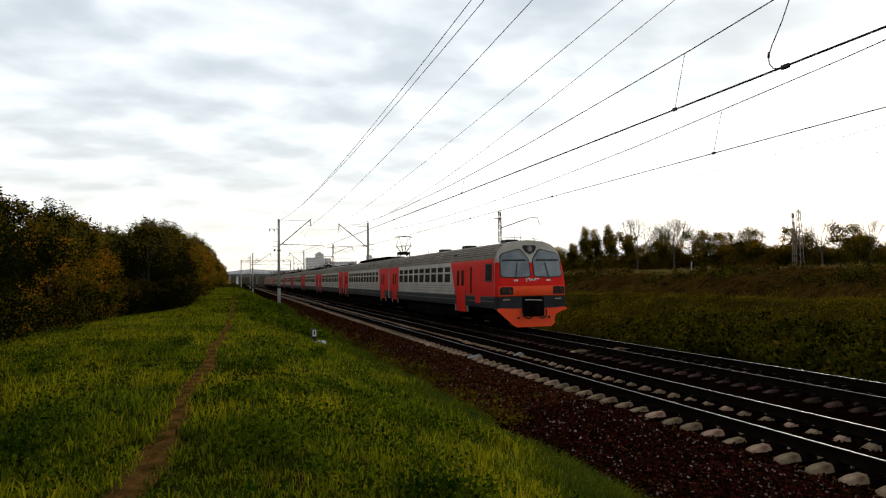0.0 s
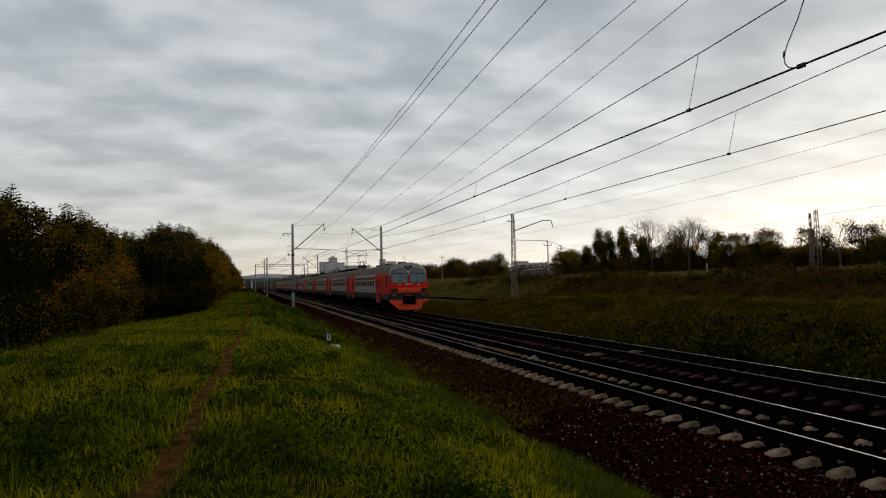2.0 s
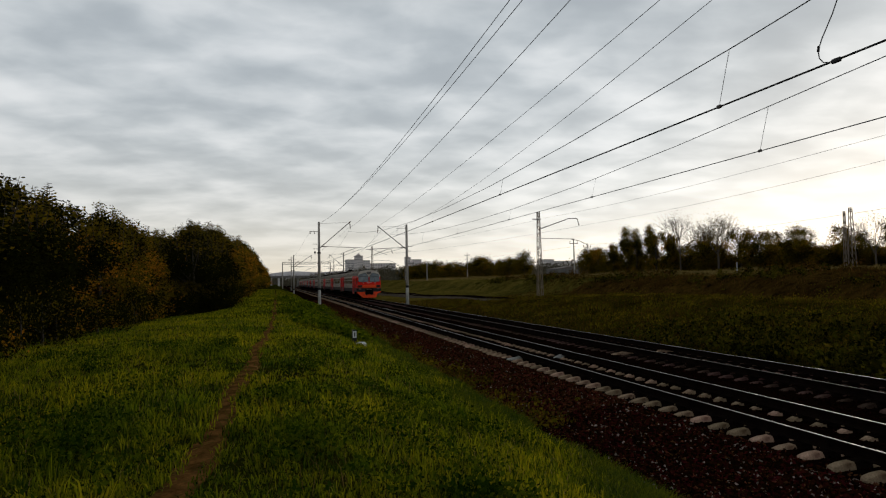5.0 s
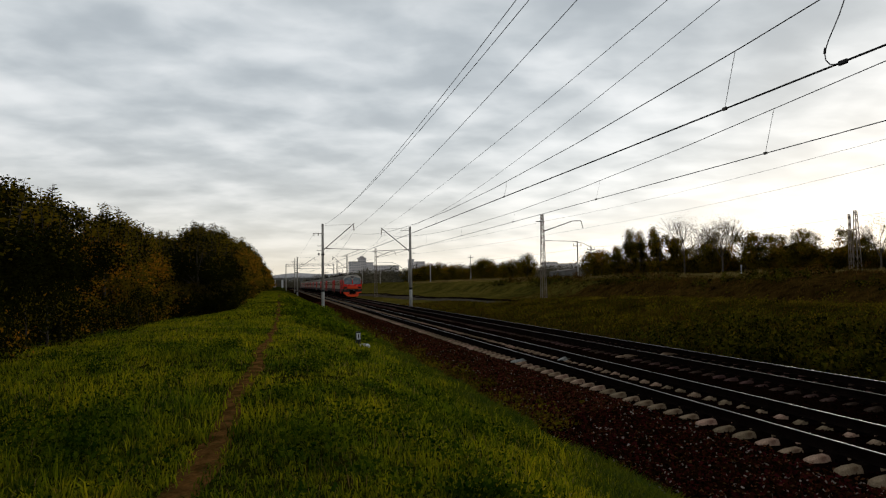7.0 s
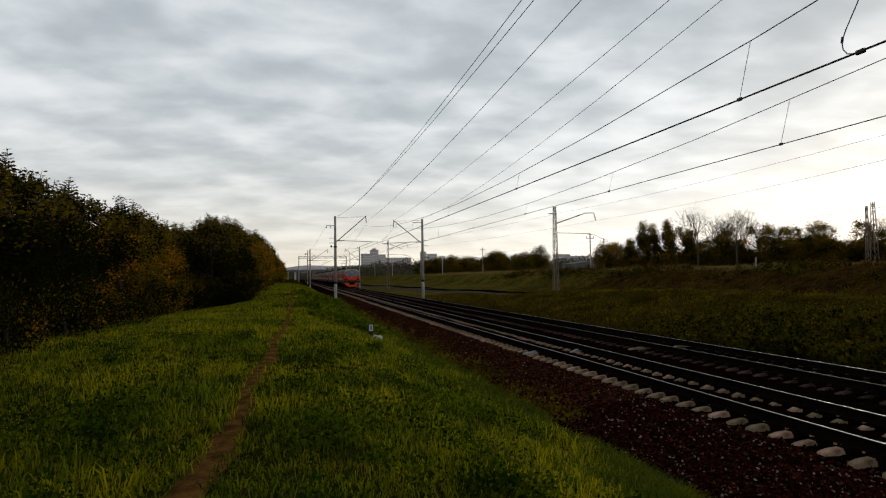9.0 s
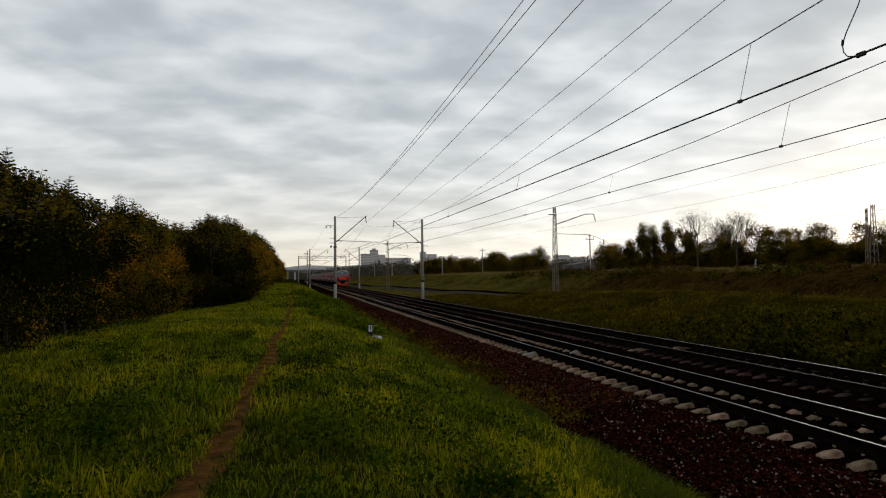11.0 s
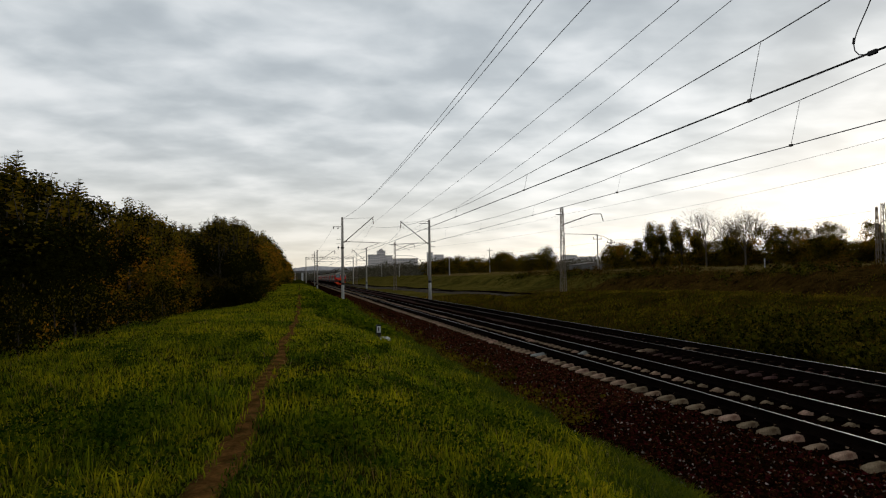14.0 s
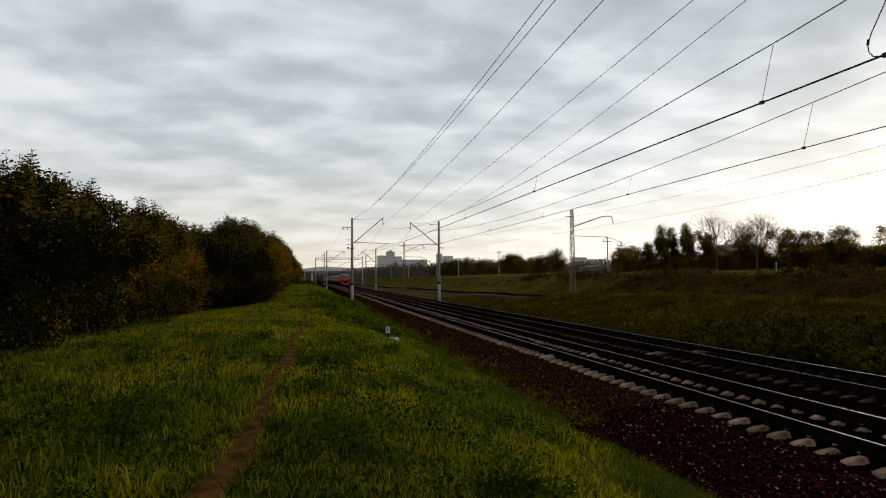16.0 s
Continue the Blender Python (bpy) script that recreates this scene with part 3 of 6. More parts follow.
def build_track(name, label, centre, near_mat, y0, y1, sunk=0.0, dull=()):
    bed = thing(name, label, "railway track", kind="structure")
    rail_pair(bed, centre, [-25, 60, 300, 1500], dull)
    me = sleeper_data("sleeper")
    me.materials.append(near_mat)
    me.materials.append(M["rail"])
    marked = me.copy()
    marked.materials.clear()
    marked.materials.append(M["limewash"] if near_mat is M["concrete"] else M["concrete"])
    marked.materials.append(M["rail"])
    rng = random.Random(int(centre))
    k = 0
    far_v, far_f = [], []
    base = [tuple(v.co) for v in me.vertices]
    polys = [tuple(p.vertices) for p in me.polygons]
    y = y0 - 25.14
    while y < 420:
        if y0 <= y <= y1:
            ob = new("sleeper", marked if abs(y - 21.3) < SPACING / 2 else me)
            ob.parent = bed
            ob.location = (centre + rng.uniform(-0.025, 0.025), y + rng.uniform(-0.02, 0.02), rng.uniform(-0.012, 0.006) - sunk)
            ob.rotation_euler = (0, rng.uniform(-0.006, 0.006), rng.uniform(-0.012, 0.012))
        else:
            n = len(far_v)
            far_v += [(centre + a, y + b, c - sunk) for a, b, c in base]
            far_f += [tuple(n + i for i in p) for p in polys]
        y += SPACING
    far = new("sleepers_further_on", mesh_of("sleepers_further_on", far_v, far_f, near_mat))
    far.parent = bed
    tagged(far, kind="stuff")
    return bed


near_track = build_track("track_near", "railway track with pale concrete sleepers on brown ballast", TRACK_NEAR, M["concrete"], 3, 75, 0.018)
far_track = build_track("track_far", "railway track with dark oily sleepers, beside the other track", TRACK_FAR, M["dark_concrete"], 8, 70, 0.055, (-0.5,))


def build_side_track():
    """Single track that swings away behind the mound."""
    bed = thing("track_side", "single side track curving away through grass", "railway track", kind="structure")
    ys = np.concatenate([np.arange(45, 260, 3.0), np.arange(260, 900, 20.0)])
    cx = third_track_x(ys)
    verts, faces = [], []
    for x, y in zip(cx, ys):
        g = float(gz(x, y))
        for dx, dz in ((-2.6, -0.15), (-1.6, 0.28), (1.6, 0.28), (2.6, -0.15)):
            verts.append((x + dx, y, g + dz))
    for j in range(len(ys) - 1):
        for i in range(3):
            a = j * 4 + i
            faces.append((a, a + 1, a + 5, a + 4))
    ob = new("track_bed", mesh_of("track_bed", verts, faces, M["gravel"], True))
    ob.parent = bed
    for side in (-0.5, 0.5):
        v, f = [], []
        for x, y in zip(cx, ys):
            g = float(gz(x, y))
            for dx, dz in ((-0.035, 0.27), (-0.035, 0.45), (0.035, 0.45), (0.035, 0.27)):
                v.append((x + side * GAUGE + dx, y, g + dz))
        for j in range(len(ys) - 1):
            for i in range(3):
                a = j * 4 + i
                f.append((a, a + 1, a + 5, a + 4))
        r = new("rail", mesh_of("rail", v, f, M["rail"]))
        r.parent = bed


build_side_track()


# ---- catenary masts and wires ----
def strand(name, points, r, parent=None, mat="wire"):
    """A round wire through the points given."""
    cu = bpy.data.curves.new(name, "CURVE")
    cu.dimensions, cu.bevel_depth, cu.bevel_resolution = "3D", r, 1
    sp = cu.splines.new("POLY")
    sp.points.add(len(points) - 1)
    for p, co in zip(sp.points, points):
        p.co = (*co, 1)
    cu.materials.append(M[mat])
    ob = new(name, cu)
    ob.parent = parent
    return ob


def insulator(bm, a, b, n=4):
    a, b = Vector(a), Vector(b)
    bar(bm, a, b, 0.03, n=6)
    for i in range(n):
        p, q = a.lerp(b, (i + 0.2) / n), a.lerp(b, (i + 0.7) / n)
        bar(bm, p, q, 0.09, 0.05, n=8)
    return bm


def concrete_mast(name_label, x, y, top, side, reach, foot, tip_z, root_z, painted=1.5):
    """Tapered concrete mast with a raking bracket over the track, a registration arm and crossarm stubs. side: +1, the arm points to +x."""
    g = float(gz(x, y)) if foot is None else foot
    mast = thing("catenary_mast", name_label, "catenary mast", (x, y, 0), "catenary masts along the line")
    split = g + painted
    part("shaft", bar(new_bm(), (0, 0, split), (0, 0, top), 0.19, 0.14, 14), M["pole"], mast, smooth=True)
    part("painted_base", bar(new_bm(), (0, 0, g - 0.6), (0, 0, split), 0.205, 0.192, 14), M["limewash"], mast, "whitewashed base", smooth=True)
    part("base_band", bar(new_bm(), (0, 0, split - 0.05), (0, 0, split + 0.25), 0.202, 0.200, 14), M["black"], mast, "black painted band", smooth=True)
    tip = Vector((side * reach, 0, tip_z))
    root = Vector((side * 0.16, 0, root_z))
    bm = bar(new_bm(), root, tip, 0.055, 0.05, 8)
    part("bracket", bm, M["steel"], mast, "raking steel bracket")
    part("bracket_tie", bar(new_bm(), (side * 0.15, 0, top - 0.2), tip + Vector((-side * 0.4, 0, -0.15)), 0.016, 0.016, 5), M["steel"], mast)
    part("insulator", insulator(new_bm(), tip + Vector((-side * 0.12, 0, -0.05)), tip + Vector((-side * 0.02, 0, -0.95))), M["insulator"], mast)
    zr = root_z + 0.25
    part("registration_tube", bar(new_bm(), (side * 0.3, 0, zr - 0.1), (side * (reach + 1.5), 0, zr - 0.3), 0.035, 0.03, 6), M["steel"], mast)
    part("registration_arm", bar(new_bm(), (side * (reach + 0.7), 0, zr - 0.3), (side * (reach - 1.2), 0.1, zr - 1.0), 0.025, 0.02, 6), M["steel"], mast)
    part("registration_insulator", insulator(new_bm(), (side * 0.2, 0, zr - 0.1), (side * 0.9, 0, zr - 0.14), 3), M["insulator"], mast)
    if side > 0:
        part("crossarm", box(new_bm(), -1.15, -0.1, -0.03, 0.03, top - 1.26, top - 1.2), M["steel"], mast)
        for k in (0.55, 1.1):
            part("pin_insulator", insulator(new_bm(), (-k, 0, top - 1.2), (-k, 0, top - 1.55), 2), M["insulator"], mast)
    else:
        part("top_stub", box(new_bm(), -1.3, -0.1, -0.03, 0.03, top - 0.5, top - 0.44), M["steel"], mast)
    for dz in (2.8, 3.4):
        part("step_bracket", box(new_bm(), -side * 0.75, -side * 0.1, -0.025, 0.025, top - dz - 0.05, top - dz), M["steel"], mast)
    if side > 0:
        part("lamp_box", box(new_bm(), -side * 0.62, -side * 0.40, -0.1, 0.1, top - 4.0, top - 3.75, 0.03), M["black"], mast)
    if side > 0:
        part("clamp_box", box(new_bm(), -0.21, 0.21, -0.21, 0.21, top - 4.02, top - 3.82, 0.03), M["steel"], mast)
    return mast


MAST_LEFT = "tapered grey concrete catenary mast with whitewashed base and raking bracket"
concrete_mast(MAST_LEFT, 5.36, 82.6, 10.27, 1, 4.0, -0.62, 10.35, 7.0, 2.3)
concrete_mast(MAST_LEFT, 16.43, 81.4, 9.87, -1, 3.8, -0.12, 9.7, 6.75, 1.9)
concrete_mast(MAST_LEFT, 4.4, 165, 9.6, 1, 4.4, -0.5, 9.5, 6.6, 1.4)
concrete_mast(MAST_LEFT, 16.6, 163, 10.0, -1, 3.6, -0.4, 9.6, 6.6, 1.4)
concrete_mast(MAST_LEFT, 5.2, -13, 10.3, 1, 4.0, -0.62, 10.35, 7.0, 2.3)
concrete_mast(MAST_LEFT, 16.5, -13, 9.8, -1, 3.8, -0.25, 9.7, 6.75, 1.9)


def lattice_mast(x, y, foot, top, half=0.29, arm=5.0, label="rusty steel lattice mast with a long bracket arm"):
    mast = thing("lattice_mast", label, "lattice mast", (x, y, foot), "lattice masts along the side track")
    h = top - foot
    for sx in (-1, 1):
        for sy in (-1, 1):
            part("leg", bar(new_bm(), (sx * half, sy * half, -0.5), (sx * half * 0.42, sy * half * 0.42, h), 0.045, 0.04, 4), M["mast_steel"], mast)
    n = max(6, int(h / 0.75))
    for k in range(n):
        f0, f1 = k / n, (k + 1) / n
        a0, a1 = half * (1 - 0.58 * f0), half * (1 - 0.58 * f1)
        s = 1 if k % 2 else -1
        bm = new_bm()
        for sy in (-1, 1):
            bar(bm, (-s * a0, sy * a0, h * f0), (s * a1, sy * a1, h * f1), 0.024, n=4)
            bar(bm, (sy * a0, -s * a0, h * f0), (sy * a1, s * a1, h * f1), 0.024, n=4)
        part("lacing", bm, M["mast_steel"], mast)
    if arm:
        bm = bar(new_bm(), (0.2, 0, h - 2.0), (arm * 0.78, 0, h - 0.75), 0.06, 0.05, 6)
        bar(bm, (arm * 0.78, 0, h - 0.75), (arm, 0, h - 0.72), 0.05, 0.045, 6)
        part("bracket", bm, M["steel"], mast)
        part("insulator", insulator(new_bm(), (arm, 0, h - 0.75), (arm + 0.25, 0, h - 1.6)), M["insulator"], mast)
        part("registration_tube", bar(new_bm(), (0.2, 0, h - 3.1), (arm * 0.9, 0, h - 3.2), 0.03, 0.03, 6), M["steel"], mast)
        bm = bar(new_bm(), (arm * 0.85, 0.1, h - 3.25), (arm * 1.05, 0.1, h - 3.4), 0.03, 0.03, 5)
        bar(bm, (arm * 1.05, 0.1, h - 3.4), (arm * 1.3, 0.1, h - 4.0), 0.03, 0.03, 5)
        part("registration_arm", bm, M["steel"], mast)
        part("crossarm", box(new_bm(), -0.75, 0.3, -0.04, 0.04, h - 0.9, h - 0.8), M["steel"], mast)
    return mast


lattice_mast(30.04, 70.2, 0.5, 10.43)
lattice_mast(20.2, 138, -0.4, 10.3, arm=4.2)
lattice_mast(18.6, 215, -0.4, 10.2, arm=4.2)


def messenger(y, low, lowest=6.65):
    """Sag of the carrying cable in the span between two masts."""
    return lowest + 0.00107 * (y - low) ** 2


def build_catenary(x, label, low, contact, heavy, droppers):
    line = thing("overhead_line", label, "overhead line", group="overhead lines")
    spans = [(-13, 83), (83, 164), (164, 250)]
    pts, con = [], []
    for a, b in spans:
        mid, half = (a + b) / 2, (b - a) / 2
        for k in range(13):
            y = a + (b - a) * k / 12
            pts.append((x + 0.25 * math.sin(y / 30), y, messenger(y, low) if a < 0 else 6.7 + 2.45 * ((y - mid) / half) ** 2))
    for y in range(-13, 251, 8):
        con.append((x + 0.25 * math.sin(y / 30), y, contact + 0.0012 * y))
    strand("messenger_cable", pts, 0.0115, line)
    for s in ((-0.022, 0.022) if heavy else (0.0,)):
        strand("contact_wire", [(a + s, b, c) for a, b, c in con], 0.0105 if heavy else 0.0135, line)
    for y in droppers:
        wx = x + 0.25 * math.sin(y / 30)
        top, bot = messenger(y, low), contact + 0.0012 * y
        strand("dropper", [(wx - 0.01, y - 0.28, top), (wx, y + 0.12, bot)], 0.0035, line)
        if y < 30:
            strand("dropper", [(wx + 0.02, y - 0.22, top), (wx + 0.01, y + 0.14, bot)], 0.003, line)
        bm = box(new_bm(), wx - 0.03, wx + 0.03, y + 0.06, y + 0.18, bot - 0.03, bot + 0.04, 0.01)
        part("clamp", bm, M["steel"], line)
    return line


near_line = build_catenary(TRACK_NEAR - 0.08, "dark overhead contact wire and carrying cable above the near track", 35, 6.13, True, [11.46, 25.55, 38, 50, 62])
far_line = build_catenary(TRACK_FAR - 0.10, "dark overhead contact wire and carrying cable above the far track", 38, 6.05, False, [15.09, 25.25, 35.7, 47, 59])
# looped jumper from the carrying cable to the contact wire
wx = TRACK_NEAR - 0.02
loop = [(wx, 8.35, 7.45), (wx, 8.62, 6.95), (wx, 8.86, 6.60), (wx, 8.95, 6.42), (wx, 8.93, 6.28), (wx, 8.85, 6.18), (wx, 8.72, 6.14), (wx, 8.58, 6.14)]
strand("jumper_cable", loop, 0.010, near_line)
part("jumper_clamp", box(new_bm(), wx - 0.03, wx + 0.03, 8.50, 8.68, 6.09, 6.17, 0.015), M["black"], near_line)
part("jumper_sleeve", bar(new_bm(), (wx, 8.93, 6.50), (wx, 8.95, 6.40), 0.022, 0.022, 6), M["black"], near_line)


def feeder(a, b, sag, r):
    """A sagging feeder wire, carried on past the mast behind the camera."""
    a, b = Vector(a), Vector(b)
    pts = []
    for k in range(-4, 17):
        f = k / 16
        p = a.lerp(b, f)
        p.z -= sag * (f - f * f)
        pts.append(tuple(p))
    return strand("feeder_wire", pts, r)


for a, b, sag in (((6.02, 15.6, 9.9), (5.61, 82.6, 10.22), 3.5), ((6.35, 15.6, 9.9), (5.66, 82.6, 10.22), 3.0), ((7.55, 15.3, 9.85), (9.36, 82.8, 9.6), 1.9),
                  ((9.89, 14.9, 9.85), (12.58, 81.4, 9.55), 1.5), ((11.28, 14.6, 9.85), (16.33, 81.4, 9.85), 3.2)):
    tagged(feeder(a, b, sag, 0.0115 if a[0] < 8 else 0.0095), "thin dark feeder wire strung between masts", "wire", "feeder wires")
for a, b in (((34.6, 20, 9.6), (34.9, 66, 8.7)), ((34.9, 66, 8.7), (24.4, 138, 8.6)), ((30, 70, 9.5), (20, 138, 9.4)), ((33.6, 20, 6.5), (34.2, 66, 6.3)), ((34.2, 66, 6.3), (24, 138, 6.2)), ((30, 20, 9.7), (29.6, 70, 9.5)),
             ((4.2, 82.6, 9.0), (3.6, 165, 8.3)), ((9.2, 82.8, 9.6), (8.8, 165, 9.3)), ((16.4, 81.4, 9.8), (16.5, 163, 9.8))):
    tagged(strand("feeder_wire", [tuple(Vector(a).lerp(Vector(b), f) - Vector((0, 0, 1.6 * (f - f * f)))) for f in np.linspace(0, 1, 9)], 0.009), "thin dark wire strung between masts", "wire", "feeder wires")


# ---- train ----
def side_outline(z0, z1, grow=0.0):
    """Half section of the body side between two heights: x at each z."""
    zs = [z0] + [z for z in (1.25, 2.2, 2.9, 3.3) if z0 < z < z1] + [z1]
    return [(float(np.interp(z, [1.0, 1.3, 2.3, 3.3, 3.55], [1.70, 1.74, 1.74, 1.70, 1.66])) + grow, z) for z in zs]


def side_panel(y0, y1, z0, z1, side, out, skew=0.0, thick=0.02):
    """A thin plate that follows the body side; its far edge may lean."""
    bm = new_bm()
    rings = []
    for x, z in side_outline(z0, z1):
        k = skew * (z - z0) / (z1 - z0)
        rings.append([bm.verts.new(c) for c in ((side * (x + out), y0, z), (side * (x + out), y1 + k, z), (side * (x + out - thick), y1 + k, z), (side * (x + out - thick), y0, z))])
    for a, b in zip(rings, rings[1:]):
        for i in range(4):
            bm.faces.new((a[i], a[(i + 1) % 4], b[(i + 1) % 4], b[i]))
    bm.faces.new(rings[0][::-1])
    bm.faces.new(rings[-1])
    return bm


def window(car, side, y0, y1):
    fr = part("window", side_panel(y0 - 0.06, y1 + 0.06, 2.26, 3.24, side, 0.012), M["grey"], car)
    part("lower_pane", side_panel(y0, y1, 2.32, 2.80, side, 0.018), M["glass"], fr, "dark glass")
    part("upper_pane", side_panel(y0, y1, 2.90, 3.18, side, 0.018), M["glass"], fr, "dark glass")


def door(car, side, y0, y1, low=1.02):
    for a, b in ((y0, (y0 + y1) / 2 - 0.012), ((y0 + y1) / 2 + 0.012, y1)):
        leaf = part("door_leaf", side_panel(a, b, low, 3.2, side, 0.035), M["red"], car, "red sliding door leaf")
        part("door_pane", side_panel(a + 0.16, b - 0.16, 2.15, 2.95, side, 0.042), M["glass"], leaf, "narrow dark glass")
    part("door_step", box(new_bm(), side * 1.74 - 0.12, side * 1.74 + 0.12, y0, y1, 0.72, 0.78, 0.01), M["under"], car)
    for y in (y0 - 0.22, y1 + 0.22):
        part("step_panel", side_panel(y - 0.13, y + 0.13, 0.80, 1.12, side, 0.03), M["roof"], car, "small grey step panel")
    for y in (y0 - 0.12, y1 + 0.12):
        part("handrail", bar(new_bm(), (side * 1.80, y, 1.1), (side * 1.80, y, 1.9), 0.02, n=6), M["lens"], car, "steel handrail")


def bogie(car, y):
    bm = new_bm()
    for s in (-1, 1):
        box(bm, s * 1.0 - 0.09, s * 1.0 + 0.09, y - 1.75, y + 1.75, 0.45, 0.75, 0.03)
        for k in (-1.3, 1.3):
            box(bm, s * 1.08 - 0.12, s * 1.08 + 0.12, y + k - 0.2, y + k + 0.2, 0.32, 0.62, 0.03)
            bar(bm, (s * 1.05, y + k * 0.5, 0.6), (s * 1.05, y + k * 0.5, 1.0), 0.11, n=8)
    box(bm, -1.0, 1.0, y - 0.25, y + 0.25, 0.5, 0.85, 0.03)
    part("bogie", bm, M["under"], car)


def wheelset(car, y):
    bm = bar(new_bm(), (-1.0, 0, 0), (1.0, 0, 0), 0.08, n=10)
    for s in (-1, 1):
        bar(bm, (s * 0.76, 0, 0), (s * 0.86, 0, 0), 0.475, n=24)
        bar(bm, (s * 0.70, 0, 0), (s * 0.76, 0, 0), 0.505, n=24)
        for a in range(5):
            t = a * math.tau / 5
            bar(bm, (s * 0.87, 0.28 * math.cos(t), 0.28 * math.sin(t)), (s * 0.875, 0.28 * math.cos(t), 0.28 * math.sin(t)), 0.06, n=6)
    ob = part("wheelset", bm, M["under"], car)
    ob.location = (0, y, 0.475)
    return ob


def carriage(kind):
    """One carriage; its origin is on the rails at the end that faces back down the line, and it reaches to +y."""
    cab = kind == "cab"
    car = thing("train_carriage", "red and light grey electric train %s with dark windows" % ("driving carriage" if cab else "middle carriage"), "train carriage", group="carriages of the train")
    y0, y1 = (0.55 if cab else 0.22), 21.83
    full = side_outline(1.06, 3.55)
    shell = [(x, z) for x, z in full] + [(-x, z) for x, z in full[::-1]]
    part("body", prism(new_bm(), shell, [y0, y1]), M["grey"], car, "light grey body side")
    arch = [(1.675, 3.46), (1.70, 3.5), (1.64, 3.68), (1.50, 3.88), (1.22, 4.08), (0.85, 4.21), (0.42, 4.28), (0, 4.30)]
    arch = arch + [(-x, z) for x, z in arch[-2::-1]]
    part("roof", prism(new_bm(), arch, [y0, y1]), M["roof"], car, "dusty grey ribbed roof", smooth=False)
    for s in (-1, 1):
        part("lower_band", side_panel(y0, y1, 1.05, 1.66, s, 0.010), M["dark_grey"], car, "dark grey lower band")
        # upper ribs take a darker tone, their shading put into the colour
        for z in (1.30, 1.50, 1.82, 1.98, 2.12):
            part("side_rib", side_panel(y0, y1, z, z + 0.028, s, 0.013), M["dark_grey"] if z < 1.6 else M["roof"], car)
        for z in (1.40, 1.62):
            part("side_rib", side_panel(y0, y1, z, z + 0.022, s, 0.017), M["roof"], car, "thin pale line")
        part("sill", side_panel(y0, y1, 1.03, 1.10, s, 0.018), M["under"], car, "black sill edge")
        part("gutter", side_panel(y0, y1, 3.42, 3.47, s, 0.03), M["roof"], car)
        for k in range(5):
            zz = 3.62 + 0.11 * k
            xx = float(np.interp(zz, [3.5, 3.68, 3.88, 4.08], [1.70, 1.64, 1.50, 1.22])) + 0.012
            part("roof_rib", box(new_bm(), s * xx - 0.012, s * xx + 0.012, y0, y1, zz - 0.012, zz + 0.012), M["dark_grey"], car)
        if cab:
            part("red_panel", side_panel(y0, 6.0, 1.66, 3.44, s, 0.014, 0.9), M["red"], car, "red painted cab side")
            part("red_panel", side_panel(18.9, y1, 1.66, 3.44, s, 0.014), M["red"], car, "red painted end panel")
            cw = part("cab_window", side_panel(0.78, 1.62, 2.35, 3.22, s, 0.020), M["rubber"], car)
            part("cab_pane", side_panel(0.86, 1.54, 2.43, 3.15, s, 0.026), M["glass"], cw)
            part("cab_door", side_panel(2.3, 3.0, 1.3, 3.2, s, 0.024), M["red"], car, "red crew door")
            door(car, s, 4.45, 5.85, 0.78)
            part("door_pocket", side_panel(3.48, 3.66, 1.75, 3.1, s, 0.030), M["glass"], car)
            door(car, s, 19.4, 20.7)
            ws = [6.95 + 1.33 * i for i in range(9)]
        else:
            part("red_panel", side_panel(y0, 3.2, 1.66, 3.44, s, 0.014, 0.35), M["red"], car, "red painted end panel")
            part("red_panel", side_panel(18.9, y1, 1.66, 3.44, s, 0.014), M["red"], car, "red painted end panel")
            door(car, s, 1.35, 2.65)
            door(car, s, 19.4, 20.7)
            ws = [3.95 + 1.33 * i for i in range(11)]
        for y in ws:
            window(car, s, y, y + 0.96)
    # underframe, boxes, couplers
    part("underframe", box(new_bm(), -1.45, 1.45, y0 + 0.2, y1 - 0.1, 0.86, 1.08, 0.02), M["under"], car, "grimy black underframe")
    for a, b, c in ((5.9, 8.6, 0.40), (8.75, 12.4, 0.34), (12.55, 14.6, 0.38), (14.7, 16.2, 0.45)):
        for s in (-1, 1):
            part("equipment_box", box(new_bm(), s * 1.42 - 0.25, s * 1.42 + 0.25, a, b, c, 0.9, 0.03), M["under"], car)
    # block added to stop the view through and keep the underside black
    part("centre_sill", box(new_bm(), -0.55, 0.55, y0 + 0.5, y1 - 0.4, 0.30, 0.9, 0.02), M["under"], car)
    bogie(car, 3.6)
    bogie(car, 18.4)
    wheels = [wheelset(car, y) for y in (2.3, 4.9, 17.1, 19.7)]
    part("gangway", box(new_bm(), -0.85, 0.85, y1 - 0.02, y1 + 0.28, 1.2, 3.6, 0.05), M["rubber"], car, "black rubber gangway")
    # roof gear
    def roof_pod(y, w, l, h):
        part("roof_vent", box(new_bm(), -w, w, y - l, y + l, 4.2, 4.3 + h, 0.04), M["dark_grey"], car)
    for y in ((2.6, 8.4, 13.0) if cab else (4, 11, 17)):
        roof_pod(y, 0.34, 0.38, 0.15)
    for s in (-1, 1):
        part("vent_grille", box(new_bm(), s * 1.55 - 0.06, s * 1.55 + 0.02, 6.2, 6.55, 3.62, 3.85), M["rubber"], car)
    if kind == "motor":
        bm = new_bm()
        for s in (-0.7, 0.7):
            box(bm, s - 0.05, s + 0.05, 4.2, 17.5, 4.32, 4.44)
        for k in range(8):
            box(bm, -0.8, 0.8, 4.6 + k * 1.6, 5.5 + k * 1.6, 4.22, 4.50, 0.03)
